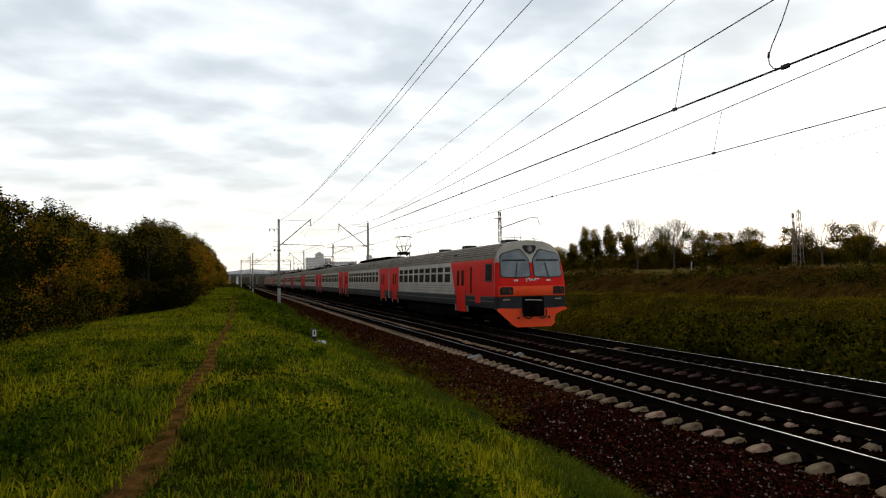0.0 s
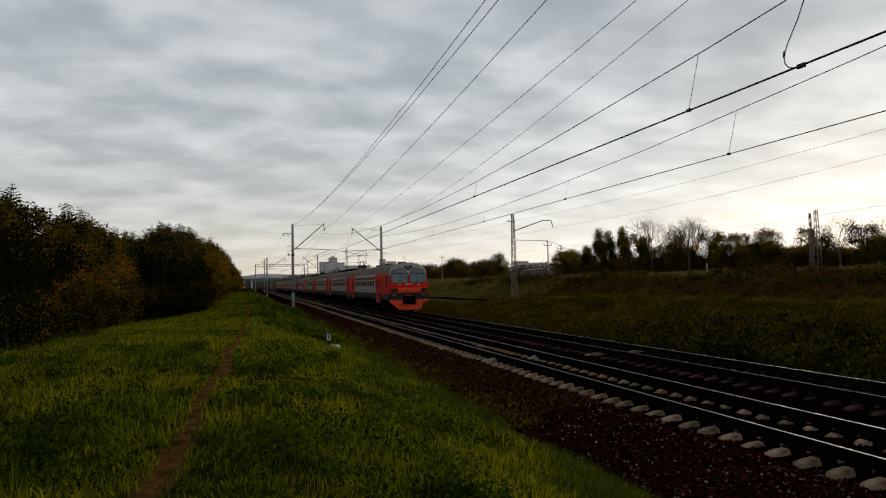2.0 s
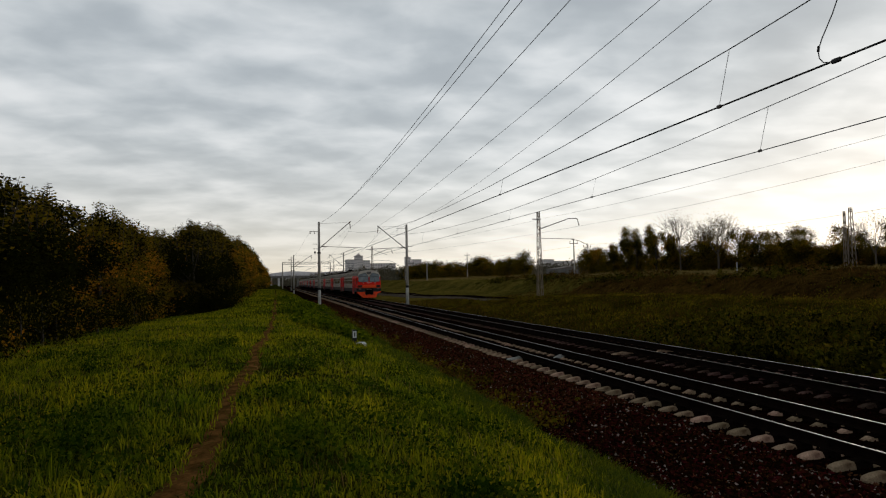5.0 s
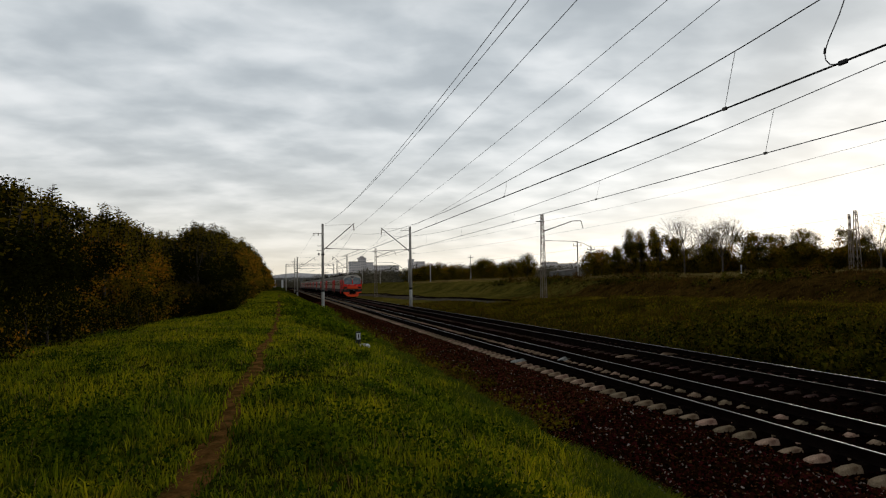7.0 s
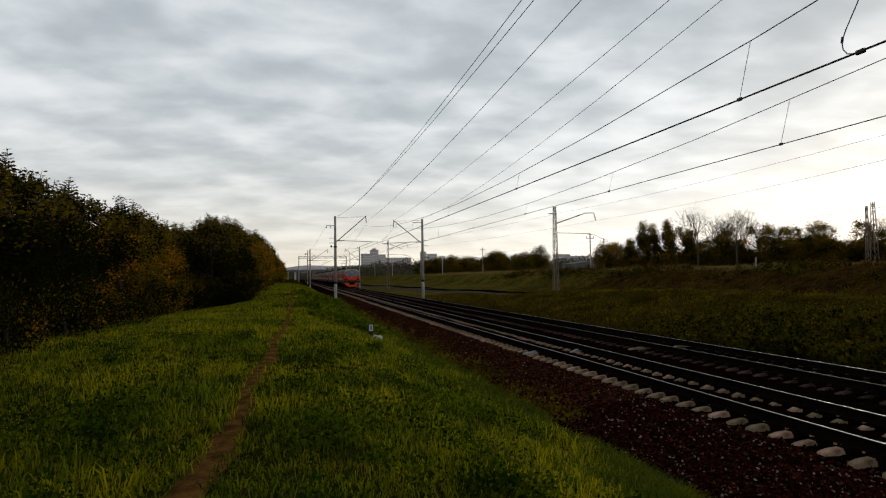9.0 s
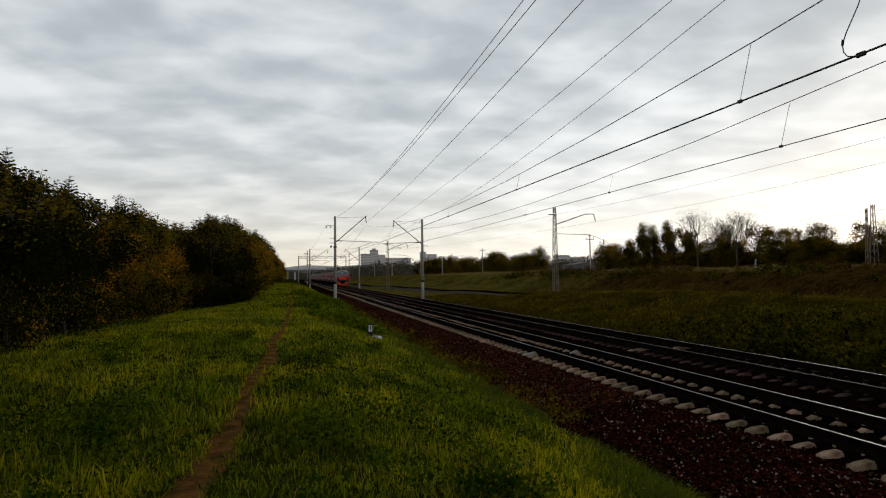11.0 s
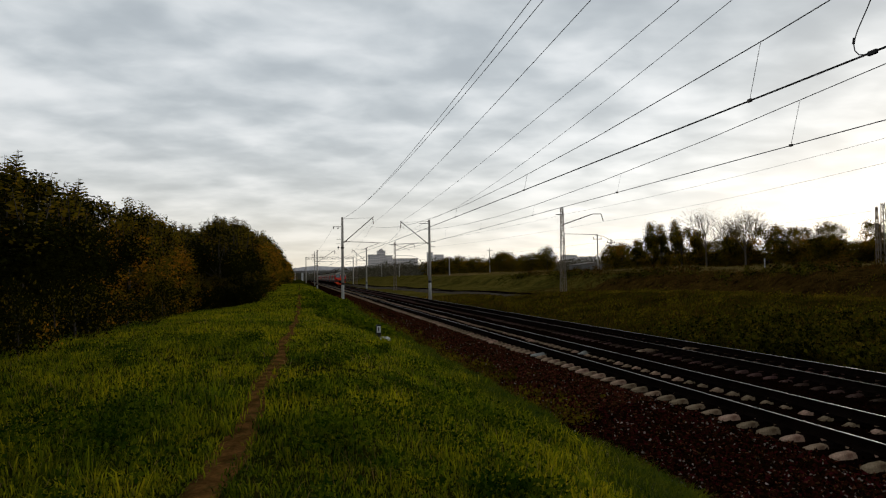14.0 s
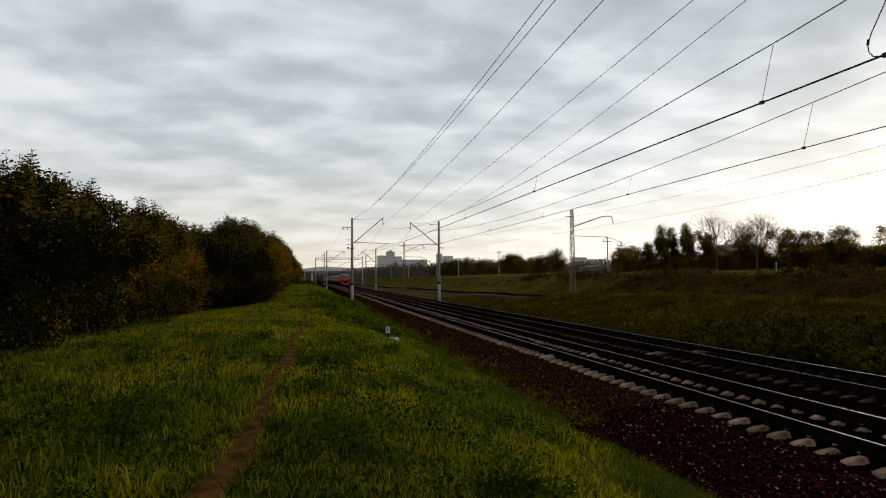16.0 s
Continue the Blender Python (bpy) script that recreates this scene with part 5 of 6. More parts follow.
def right_trees():
    rng = random.Random(8)
    poplar = tree("poplar", "slender dark green poplar on the embankment", "tree", 31, 8.5, 1.2, POPLAR, 900, 17, 0.16, (0.40, 0.56), low=0.04, spread=0.36)
    roundy = tree("broadleaf_tree", "round-crowned dark green tree on the embankment", "tree", 32, 6.0, 2.4, ROUND, 760, 20, 0.16, (0.38, 0.58), low=0.02, spread=0.40)
    rusty = tree("broadleaf_tree", "low brownish autumn tree on the embankment", "tree", 33, 4.5, 2.2, HEDGE, 520, 23, 0.15, (0.26, 0.64), spread=0.42)
    airy = tree("broadleaf_tree", "thin-crowned olive tree on the embankment", "tree", 34, 7.0, 2.0, ROUND, 130, 24, 0.22, (0.25, 0.6), low=0.25, spread=0.4, twigs=26)
    poplar.location = (62, 104.8, float(gz(62, 104.8)))
    roundy.location = (62, 155, float(gz(62, 155)))
    rusty.location = (60, 112, float(gz(60, 112)))
    airy.location = (62, 95.5, float(gz(62, 95.5)))
    for x, y, s in ((62, 101.6, 0.92), (63, 98.6, 0.98), (61, 108, 0.66), (63, 92.5, 0.74)):
        place(poplar, x, y, rng.uniform(0, 360), rng.uniform(0.75, 0.95), s, 0.05, "trees on the embankment")
    for x, y, s in ((63, 74, 0.82), (66, 71, 0.55), (62, 65, 0.78), (64, 67.5, 0.6), (63, 86, 0.72), (62, 82, 0.66), (64, 90, 0.62), (64, 58.5, 0.62), (60, 49, 0.48), (66, 53.5, 0.5), (62, 45, 0.45), (60, 117, 0.7), (66, 122, 0.85), (64, 40, 0.5), (62, 34, 0.5), (70, 28, 0.6)):
        place(roundy, x, y, rng.uniform(0, 360), 0.85 * (s + 0.25), s, 0.05, "trees on the embankment")
    for x, y, s in ((65, 112, 0.8), (66, 96, 0.9), (67, 88, 0.85), (66, 80, 0.8), (68, 77, 0.75), (70, 66, 0.75), (68, 57, 0.7), (66, 126, 0.8), (70, 48, 0.6)):
        place(airy, x, y, rng.uniform(0, 360), rng.uniform(0.8, 1.2), s, 0.05, "trees on the embankment")
    for k in range(43):
        y = 30 + k * 2.0 + rng.uniform(-1.5, 1.5)
        place(rusty, 66 + rng.uniform(-4, 5), y, rng.uniform(0, 360), rng.uniform(0.7, 1.25), rng.uniform(0.4, 0.76), 0.05, "trees on the embankment")
    for k in range(26):
        y = 26 + k * 3.6 + rng.uniform(-1, 1)
        place(rusty, 77 + rng.uniform(-3, 3), y * 1.2, rng.uniform(0, 360), rng.uniform(1.0, 1.4), rng.uniform(0.35, 0.62), 0.05, "trees on the embankment")
    for k in range(26):
        y = 165 + k * 7 + rng.uniform(-3, 3)
        place(rng.choice((rusty, roundy)), 62 + rng.uniform(-6, 14), y, rng.uniform(0, 360), rng.uniform(1.2, 1.7), rng.uniform(0.75, 1.1), 0.05, "trees on the embankment")
    # bare pale trees
    def bare(seed, h):
        r = random.Random(seed)
        top = thing("bare_tree", "nearly leafless pale grey tree on the embankment", "tree", group="bare trees on the embankment")
        def grow(bm, p, d, l, rad, depth):
            q = p + d * l
            bar(bm, p, q, rad, rad * 0.66, 5 if depth < 2 else 3)
            if depth >= 5:
                return
            for k in range(3 if depth < 4 else 2):
                wide = 0.3 if k == 0 else 0.85
                nd = (d + Vector((r.uniform(-wide, wide), r.uniform(-wide, wide), r.uniform(-0.1, 0.25)))).normalized()
                grow(bm, q, nd, l * r.uniform(0.58, 0.82), max(0.012, rad * 0.58), depth + 1)

        part("trunk", bar(new_bm(), (0, 0, -0.3), (0, 0, h * 0.28), 0.17, 0.12, 8), M["birch"], top)
        for k in range(5):
            t = k * math.tau / 5 + r.uniform(-0.4, 0.4)
            bm = new_bm()
            d = Vector((math.cos(t) * 0.55, math.sin(t) * 0.55, 1)).normalized() if k else Vector((0, 0, 1))
            grow(bm, Vector((0, 0, h * r.uniform(0.16, 0.28))), d, h * 0.2, 0.085, 1)
            part("bough", bm, M["birch"], top)
        rg = np.random.default_rng(seed)
        c = np.column_stack([rg.normal(0, 1.15, 260), rg.normal(0, 1.15, 260), h * rg.uniform(0.28, 0.8, 260)])
        v, f, i = leaves(rg, c, np.full(260, 0.4), 8, 0.11, np.ones(260))
        ob = new("crown", mesh_of("crown", v.tolist(), f.tolist(), [M["leaf_green"], M["leaf_olive"]], False, i.astype(int).tolist()))
        ob.parent = top
        return top
    b1, b2 = bare(41, 11.5), bare(42, 10.0)
    for b, x, y in ((b1, 62, 88.8), (b2, 62, 79.8)):
        b.location = (x, y, float(gz(x, y)))
    for src, x, y, s in ((b2, 63, 85, 0.9), (b1, 65, 82.5, 0.85), (b2, 63, 55.5, 0.72), (b1, 66, 52, 0.6)):
        place(src, x, y, rng.uniform(0, 360), s, s, 0.0)


right_trees()


# ---- far distance ----
def far_woods():
    rg = np.random.default_rng(51)
    cs, sp = [], []
    for x0, x1, y0, y1, n, h in ((48, 300, 330, 620, 900, 9), (-160, -14, 430, 900, 500, 10), (-60, 70, 640, 760, 260, 11), (60, 700, 650, 1200, 900, 13), (-400, 60, 700, 1300, 500, 10), (20, 60, 380, 560, 90, 5)):
        for _ in range(n):
            x, y = rg.uniform(x0, x1), rg.uniform(y0, y1)
            g = float(gz(x, y))
            hh = h * rg.uniform(0.5, 1.0)
            for q in (0.3, 0.7, 1.0):
                cs.append((x + rg.normal(0, 1), y, g + hh * q * 0.85))
                sp.append(1.3)
    v, f, i = leaves(rg, np.array(cs), np.array(sp), 24, 1.05, np.zeros(len(cs)))
    tagged(new("far_woods", mesh_of("far_woods", v.tolist(), f.tolist(), M["far_wood"])), "distant dark autumn woods beyond the line", "woods", kind="stuff")


far_woods()


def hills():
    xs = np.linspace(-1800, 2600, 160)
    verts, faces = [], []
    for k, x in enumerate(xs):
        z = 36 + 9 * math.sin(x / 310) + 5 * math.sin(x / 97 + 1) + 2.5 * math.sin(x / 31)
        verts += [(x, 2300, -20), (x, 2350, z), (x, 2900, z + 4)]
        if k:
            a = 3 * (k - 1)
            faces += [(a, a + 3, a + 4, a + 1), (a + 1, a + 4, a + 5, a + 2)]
    tagged(new("backdrop_hills", mesh_of("backdrop_hills", verts, faces, M["hill"], True)), "long grey hills on the horizon, haze in their colour", "hills", kind="structure")


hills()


def tower(x, y, w, d, h, storeys, bays, label="pale grey apartment tower, haze in its colour", crown=0.0, base=8):
    b = thing("apartment_tower", label, "apartment building", (x, y, base), "far apartment towers")
    bm = box(new_bm(), -w / 2, w / 2, -d / 2, d / 2, -10, h, 0.3)
    if crown:
        box(bm, -w * 0.22, w * 0.22, -d * 0.3, d * 0.3, h, h + crown, 0.3)
    part("wall", bm, M["far_block"], b)
    part("roof", box(new_bm(), -w / 2 - 0.4, w / 2 + 0.4, -d / 2 - 0.4, d / 2 + 0.4, h, h + 0.9), M["shed_roof"], b)
    for s in range(storeys):
        for k in range(bays):
            cx = -w / 2 + w * (k + 0.5) / bays
            cz = h * (s + 0.35) / storeys
            part("window", box(new_bm(), cx - w / bays * 0.28, cx + w / bays * 0.28, -d / 2 - 0.15, -d / 2 + 0.1, cz, cz + h / storeys * 0.5), M["far_window"], b)
    return b


tower(170, 1500, 26, 20, 46, 8, 5)
tower(188, 1505, 18, 20, 55, 9, 4, crown=5)
tower(205, 1500, 16, 20, 44, 8, 3)
tower(246, 1520, 62, 18, 37, 5, 10, "long pale grey apartment slab, haze in its colour")
tower(302, 1490, 12, 16, 50, 8, 2)
tower(325, 1500, 22, 18, 45, 7, 4)
tower(368, 1520, 40, 18, 32, 4, 7, "long pale grey apartment slab, haze in its colour")
tower(660, 1500, 34, 18, 42, 5, 6, "long pale grey apartment slab, haze in its colour")
tower(712, 1510, 46, 18, 38, 4, 8, "long pale grey apartment slab, haze in its colour")


def overpass():
    b = thing("overpass", "grey concrete road bridge across the tracks", "bridge", (0, 600, 0))
    part("deck", box(new_bm(), -60, 90, -6, 6, 7.4, 8.4, 0.1), M["bridge"], b)
    part("parapet", box(new_bm(), -60, 90, -6.2, -5.9, 8.4, 9.2), M["bridge"], b)
    for x in (-22, -4, 2.8, 19.5, 36, 54):
        part("pier", box(new_bm(), x - 0.9, x + 0.9, -4, 4, -1, 7.4, 0.1), M["white"] if x in (-4, 2.8) else M["bridge"], b)
    for x in np.arange(-58, 90, 4.0):
        part("railing_post", box(new_bm(), x - 0.1, x + 0.1, -6.3, -6.2, 8.4, 9.5), M["steel"], b)


overpass()


def gantry(y):
    g = thing("catenary_gantry", "steel portal gantry spanning several tracks", "gantry", (0, y, 0))
    for x in (2.7, 22):
        part("leg", bar(new_bm(), (x, 0, -0.8), (x, 0, 11.2), 0.24, 0.18, 10), M["pole"], g)
    bm = new_bm()
    for z in (10.3, 11.1):
        for dy in (-0.3, 0.3):
            bar(bm, (2.7, dy, z), (22, dy, z), 0.07, n=4)
    part("beam", bm, M["steel"], g)
    for k in range(12):
        x0 = 2.7 + 19.3 * k / 12
        bm = new_bm()
        for dy in (-0.3, 0.3):
            bar(bm, (x0, dy, 10.3 if k % 2 else 11.1), (x0 + 19.3 / 12, dy, 11.1 if k % 2 else 10.3), 0.045, n=4)
        part("lacing", bm, M["steel"], g)


gantry(270)
concrete_mast(MAST_LEFT, 6.0, 262, 13.2, 1, 3.0, -0.5, 11.5, 9.0, 1.4)


def wood_pole(x, y, h, label="thin grey concrete utility pole with crossarm"):
    z = float(gz(x, y))
    p = thing("utility_pole", label, "utility pole", (x, y, z), "utility poles on the embankment")
    part("shaft", bar(new_bm(), (0, 0, -0.5), (0, 0, h), 0.16, 0.11, 8), M["pole"], p)
    part("crossarm", box(new_bm(), -0.9, 0.9, -0.06, 0.06, h - 0.9, h - 0.78), M["steel"], p)
    for s in (-0.8, 0.0, 0.8):
        part("pin_insulator", insulator(new_bm(), (s, 0, h - 0.78), (s, 0, h - 0.4), 2), M["insulator"], p)


wood_pole(60, 199, 8.2)
wood_pole(57, 116, 7.2)
wood_pole(63, 122, 6.6)
for x, y in ((48, 205), (52, 262), (46, 300), (44, 350)):
    wood_pole(x, y, 6.5)
lattice_mast(62, 57.5, 3.6, 9.9, 0.28, 0, "pale steel lattice mast on the embankment")
lattice_mast(60.6, 57.0, 3.6, 9.4, 0.16, 0, "slim pale steel lattice mast on the embankment")


def marker_post(x, y, h=1.0):
    z = float(gz(x, y))
    p = thing("marker_stake", "short white marker stake in dry grass", "stake", (x, y, z))
    part("stake", box(new_bm(), -0.05, 0.05, -0.05, 0.05, -0.3, h, 0.01), M["limewash"], p)


marker_post(50, 61.3, 1.15)


def shed(x, y, w, d, h, label):
    z = float(gz(x, y))
    s = thing("shed", label, "shed", (x, y, z), "sheds on the embankment")
    part("wall", box(new_bm(), -w / 2, w / 2, -d / 2, d / 2, -0.5, h, 0.03), M["shed"], s)
    o = [(-w / 2 - 0.3, h - 0.05), (w / 2 + 0.3, h - 0.05), (0, h + 0.9)]
    part("roof", prism(new_bm(), o, [-d / 2 - 0.3, d / 2 + 0.3]), M["shed_roof"], s)
    part("door", box(new_bm(), -0.5, 0.5, -d / 2 - 0.04, -d / 2 + 0.02, 0, 1.9), M["shed_roof"], s)


shed(71, 76, 5, 5, 1.2, "low pale grey shed among trees")
shed(71, 63.5, 4, 4, 1.1, "long pale grey shed among trees")
shed(78, 86, 8, 5, 1.8, "low pale grey shed among trees")
shed(72, 42, 8, 5, 2.2, "low grey shed with dark roof among trees")
shed(104, 217, 13, 10, 2.6, "long grey warehouse beyond the embankment")


def fence_line():
    f = thing("fence", "weathered grey board fence on the embankment", "fence", (0, 0, 0))
    for k in range(30):
        y = 38 + k * 1.7
        x = 71 + 0.6 * math.sin(y / 9)
        z = float(gz(x, y))
        part("board", box(new_bm(), x - 0.03, x + 0.03, y, y + 1.6, z - 0.2, z + 1.5 + 0.1 * math.sin(k * 2.1)), M["shed"], f)


fence_line()


# ---- trackside things ----
def kilometre_post(x, y):
    z = float(gz(x, y))
    p = thing("kilometre_post", "short black and white trackside marker post on a slab", "marker post", (x, y, z))
    part("slab", box(new_bm(), -0.40, 0.40, -0.26, 0.26, -0.12, 0.075, 0.025), M["white"], p, "whitewashed concrete slab")
    part("stem", box(new_bm(), -0.085, 0.085, -0.085, 0.085, 0.06, 0.53, 0.012), M["black"], p, "black square post")
    plate = part("number_plate", box(new_bm(), -0.07, 0.07, -0.096, -0.083, 0.26, 0.49, 0.004), M["white"], p, "white plate")
    part("marking_bar", box(new_bm(), -0.018, 0.022, -0.101, -0.094, 0.30, 0.45), M["black"], plate)


kilometre_post(2.75, 23.3)


# ---- grass, weeds and stones ----
def blades(rg, x, y, z, h, w, lean):
    """Tapered bent grass blades: a quad and a tip each."""
    n = len(x)
    t = rg.uniform(0, math.tau, n)
    ax, ay = np.cos(t), np.sin(t)
    t2 = rg.uniform(0, math.tau, n)
    lx, ly = np.cos(t2) * lean * h, np.sin(t2) * lean * h
    base = np.column_stack([x, y, z])
    side = np.column_stack([ax * w * 0.5, ay * w * 0.5, 0 * w])
    mid = base + np.column_stack([lx * 0.3, ly * 0.3, h * 0.58])
    tip = base + np.column_stack([lx, ly, h * (1 - 0.35 * lean)])
    v = np.stack([base - side, base + side, mid + side * 0.8, mid - side * 0.8, tip], 1).reshape(-1, 3)
    k = np.arange(n)[:, None] * 5
    quads = (k + np.array([0, 1, 2, 3])).tolist()
    tris = (k + np.array([3, 2, 4])).tolist()
    return v.tolist(), quads + tris


def grow_grass():
    rg = np.random.default_rng(61)

    def field(name, label, n, draw, mat, hfun, wide, lean=0.45):
        x, y = draw(n)
        n = len(x)
        ok = np.abs(x - path_x(y)) > (0.035 + 0.19 * rg.uniform(0, 1, n) ** 1.25 + 0.04 * np.exp(-y / 6)) * (1 + 0.35 * np.sin(y * 2.3 + 3 * np.sin(y * 0.9)))
        ok |= x > 5
        x, y = x[ok], y[ok]
        z = gz(x, y) - 0.01
        h = hfun(x, y) * rg.uniform(0.55, 1.3, len(x))
        v, f = blades(rg, x, y, z, h, wide * rg.uniform(0.6, 1.3, len(x)) * (0.6 + 0.05 * np.hypot(x, y)), lean * rg.uniform(0.3, 1.6, len(x)))
        tagged(new(name, mesh_of(name, v, f, M[mat])), label, "grass", kind="stuff")

    def loose(n):
        y = np.exp(rg.uniform(math.log(3.2), math.log(34), n))
        x = rg.uniform(-1, 1, n)
        left = np.maximum(-0.62 * y - 1.0, -7.4)
        right = np.minimum(0.95 * y + 1.0, 4.72)
        return left + (right - left) * (x * 0.5 + 0.5), y

    def far(n):
        y = np.exp(rg.uniform(math.log(30), math.log(190), n))
        return rg.uniform(-6.8, 4.72, n), y

    def high(x, y):
        tall = smoothstep(3.0, 4.4, x) * (0.5 + 0.5 * np.sin(y * 1.3 + 2 * np.sin(y * 0.37)))
        return np.maximum(0.045, 0.12 + 0.13 * waves(x, y, 0.28, 3) + 0.07 * waves(x, y, 1.5, 6)) + 0.14 * tall

    def tufts(name, label, m, per, mat, size, wide, y_far):
        """Grass in tufts: each tuft has its own height and lean, and its blades fan out from its heart."""
        cx, cy = loose(m)
        ok = (cx < 4.0 + rg.uniform(0, 0.35, m)) & (cy < y_far)
        cx, cy = cx[ok], cy[ok]
        m = len(cx)
        lush = np.clip(0.5 + 0.55 * waves(cx, cy, 0.9, 6) + rg.normal(0, 0.22, m), 0, 1)
        tall = size * (0.45 + 0.9 * lush ** 2) * (1 + 0.35 * smoothstep(2.6, 4.2, cx)) * rg.uniform(0.7, 1.3, m)
        way, tip = rg.uniform(0, math.tau, m), rg.uniform(0.0, 0.35, m)
        k = np.repeat(np.arange(m), per)
        n = len(k)
        t, r = rg.uniform(0, math.tau, n), (0.03 + 0.0045 * cy[k]) * np.sqrt(rg.uniform(0, 1, n)) * (0.8 + 1.6 * lush[k])
        x, y = cx[k] + np.cos(t) * r, cy[k] + np.sin(t) * r
        clear = np.abs(x - path_x(y)) > (0.03 + 0.18 * rg.uniform(0, 1, n) ** 1.4 + 0.04 * np.exp(-y / 6)) * (1 + 0.3 * np.sin(y * 2.3 + 3 * np.sin(y * 0.9)))
        clear &= x < 4.8
        k, t, x, y = k[clear], t[clear], x[clear], y[clear]
        n = len(k)
        h = tall[k] * rg.uniform(0.5, 1.25, n)
        fan = rg.uniform(0.15, 0.75, n)
        lx, ly = (np.cos(t) * fan + np.cos(way[k]) * tip[k]) * h, (np.sin(t) * fan + np.sin(way[k]) * tip[k]) * h
        turn = rg.uniform(0, math.tau, n)
        w = wide * rg.uniform(0.6, 1.4, n) * (0.75 + 0.045 * np.hypot(x, y)) * 0.5
        side = np.column_stack([np.cos(turn) * w, np.sin(turn) * w, 0 * w])
        base = np.column_stack([x, y, gz(x, y) - 0.01])
        droop = 1 - 0.45 * np.hypot(lx, ly) / h
        mid = base + np.column_stack([lx * 0.34, ly * 0.34, h * 0.6])
        end = base + np.column_stack([lx, ly, h * droop])
        v = np.stack([base - side, base + side, mid + side * 0.85, mid - side * 0.85, end], 1).reshape(-1, 3)
        q = np.arange(n)[:, None] * 5
        f = (q + np.array([0, 1, 2, 3])).tolist() + (q + np.array([3, 2, 4])).tolist()
        tagged(new(name, mesh_of(name, v.tolist(), f, M[mat])), label, "grass", kind="stuff")

    def near(n):
        x, y = loose(n)
        ok = x < 4.75
        return x[ok], y[ok]

    tufts("verge_grass", "lush green meadow grass in uneven tufts on the verge", 10500, 13, "blade", 0.155, 0.011, 40)
    field("short_verge_grass", "short green grass between the tufts on the verge", 40000, near, "blade", lambda x, y: np.maximum(0.035, 0.07 + 0.03 * waves(x, y, 0.5, 3)), 0.013, 0.9)

    def behind(n):
        x, y = rg.uniform(-7.2, 4.3, n), rg.uniform(-9, 11, n)
        ok = (y < 3.3) | (x < -0.62 * y - 0.9) | (x > 0.95 * y + 0.9)
        return x[ok], y[ok]

    field("verge_grass_behind", "short green grass on the verge round the standpoint", 34000, behind, "blade", lambda x, y: np.maximum(0.05, 0.10 + 0.05 * waves(x, y, 0.7, 3)), 0.014, 0.9)
    field("dry_verge_grass", "straw-coloured dry stalks in the verge grass", 2600, near, "dry_blade", lambda x, y: 0.19 + 0.05 * waves(x, y, 1.1, 3), 0.007, 0.8)
    field("far_verge_grass", "green meadow grass further along the verge", 48000, far, "blade", lambda x, y: 0.12 + 0.06 * waves(x, y, 1.4, 2), 0.011)

    def bank(n):
        y = np.exp(rg.uniform(math.log(12), math.log(95), n))
        return 17.0 + 16.5 * rg.uniform(0, 1, n) ** 0.75, y

    def upper_bank(n):
        y = np.exp(rg.uniform(math.log(12), math.log(95), n))
        u = rg.uniform(0, 1, n)
        return np.where(rg.uniform(0, 1, n) < 0.5, 17.0 + 17 * u, 33.0 + 14.5 * u ** 0.7), y

    def bank_h(x, y):
        return np.maximum(0.06, 0.22 + 0.14 * waves(x, y, 0.9, 4) + 0.09 * waves(x, y, 3.3, 5))

    field("bank_grass", "rough olive grass on the embankment slope", 36000, bank, "bank_blade", bank_h, 0.012, 0.6)
    field("dry_bank_grass", "dry brown grass on the embankment slope", 60000, upper_bank, "dry_bank_blade", bank_h, 0.010, 0.6)

    def edge(n):
        y = np.exp(rg.uniform(math.log(3.2), math.log(60), n))
        return 4.58 - np.abs(rg.normal(0, 0.42, n)) + 0.12 * np.sin(y * 1.7), y

    field("edge_grass", "tall deep green grass at the edge of the ballast", 32000, edge, "edge_blade", lambda x, y: np.maximum(0.08, 0.24 + 0.12 * waves(x, y, 0.7, 3)), 0.012, 0.6)

    def lip(n):
        return 27.6 + 2.2 * rg.uniform(0, 1, n), rg.uniform(12, 74, n)

    field("lip_grass", "pale grass along the lip of the mound", 15000, lip, "lip_blade", lambda x, y: np.maximum(0.05, 0.24 + 0.15 * waves(x, y, 0.8, 4)), 0.010, 0.8)

    def crest(n):
        return 45 + 14 * rg.uniform(0, 1, n), rg.uniform(25, 230, n)

    field("crest_weeds", "tall dry weeds along the embankment crest", 16000, crest, "dry_blade", lambda x, y: np.maximum(0.06, 0.28 + 0.38 * waves(x, y, 1.7, 4) + 0.18 * waves(x, y, 5.3, 2)), 0.009, 0.8)


grow_grass()


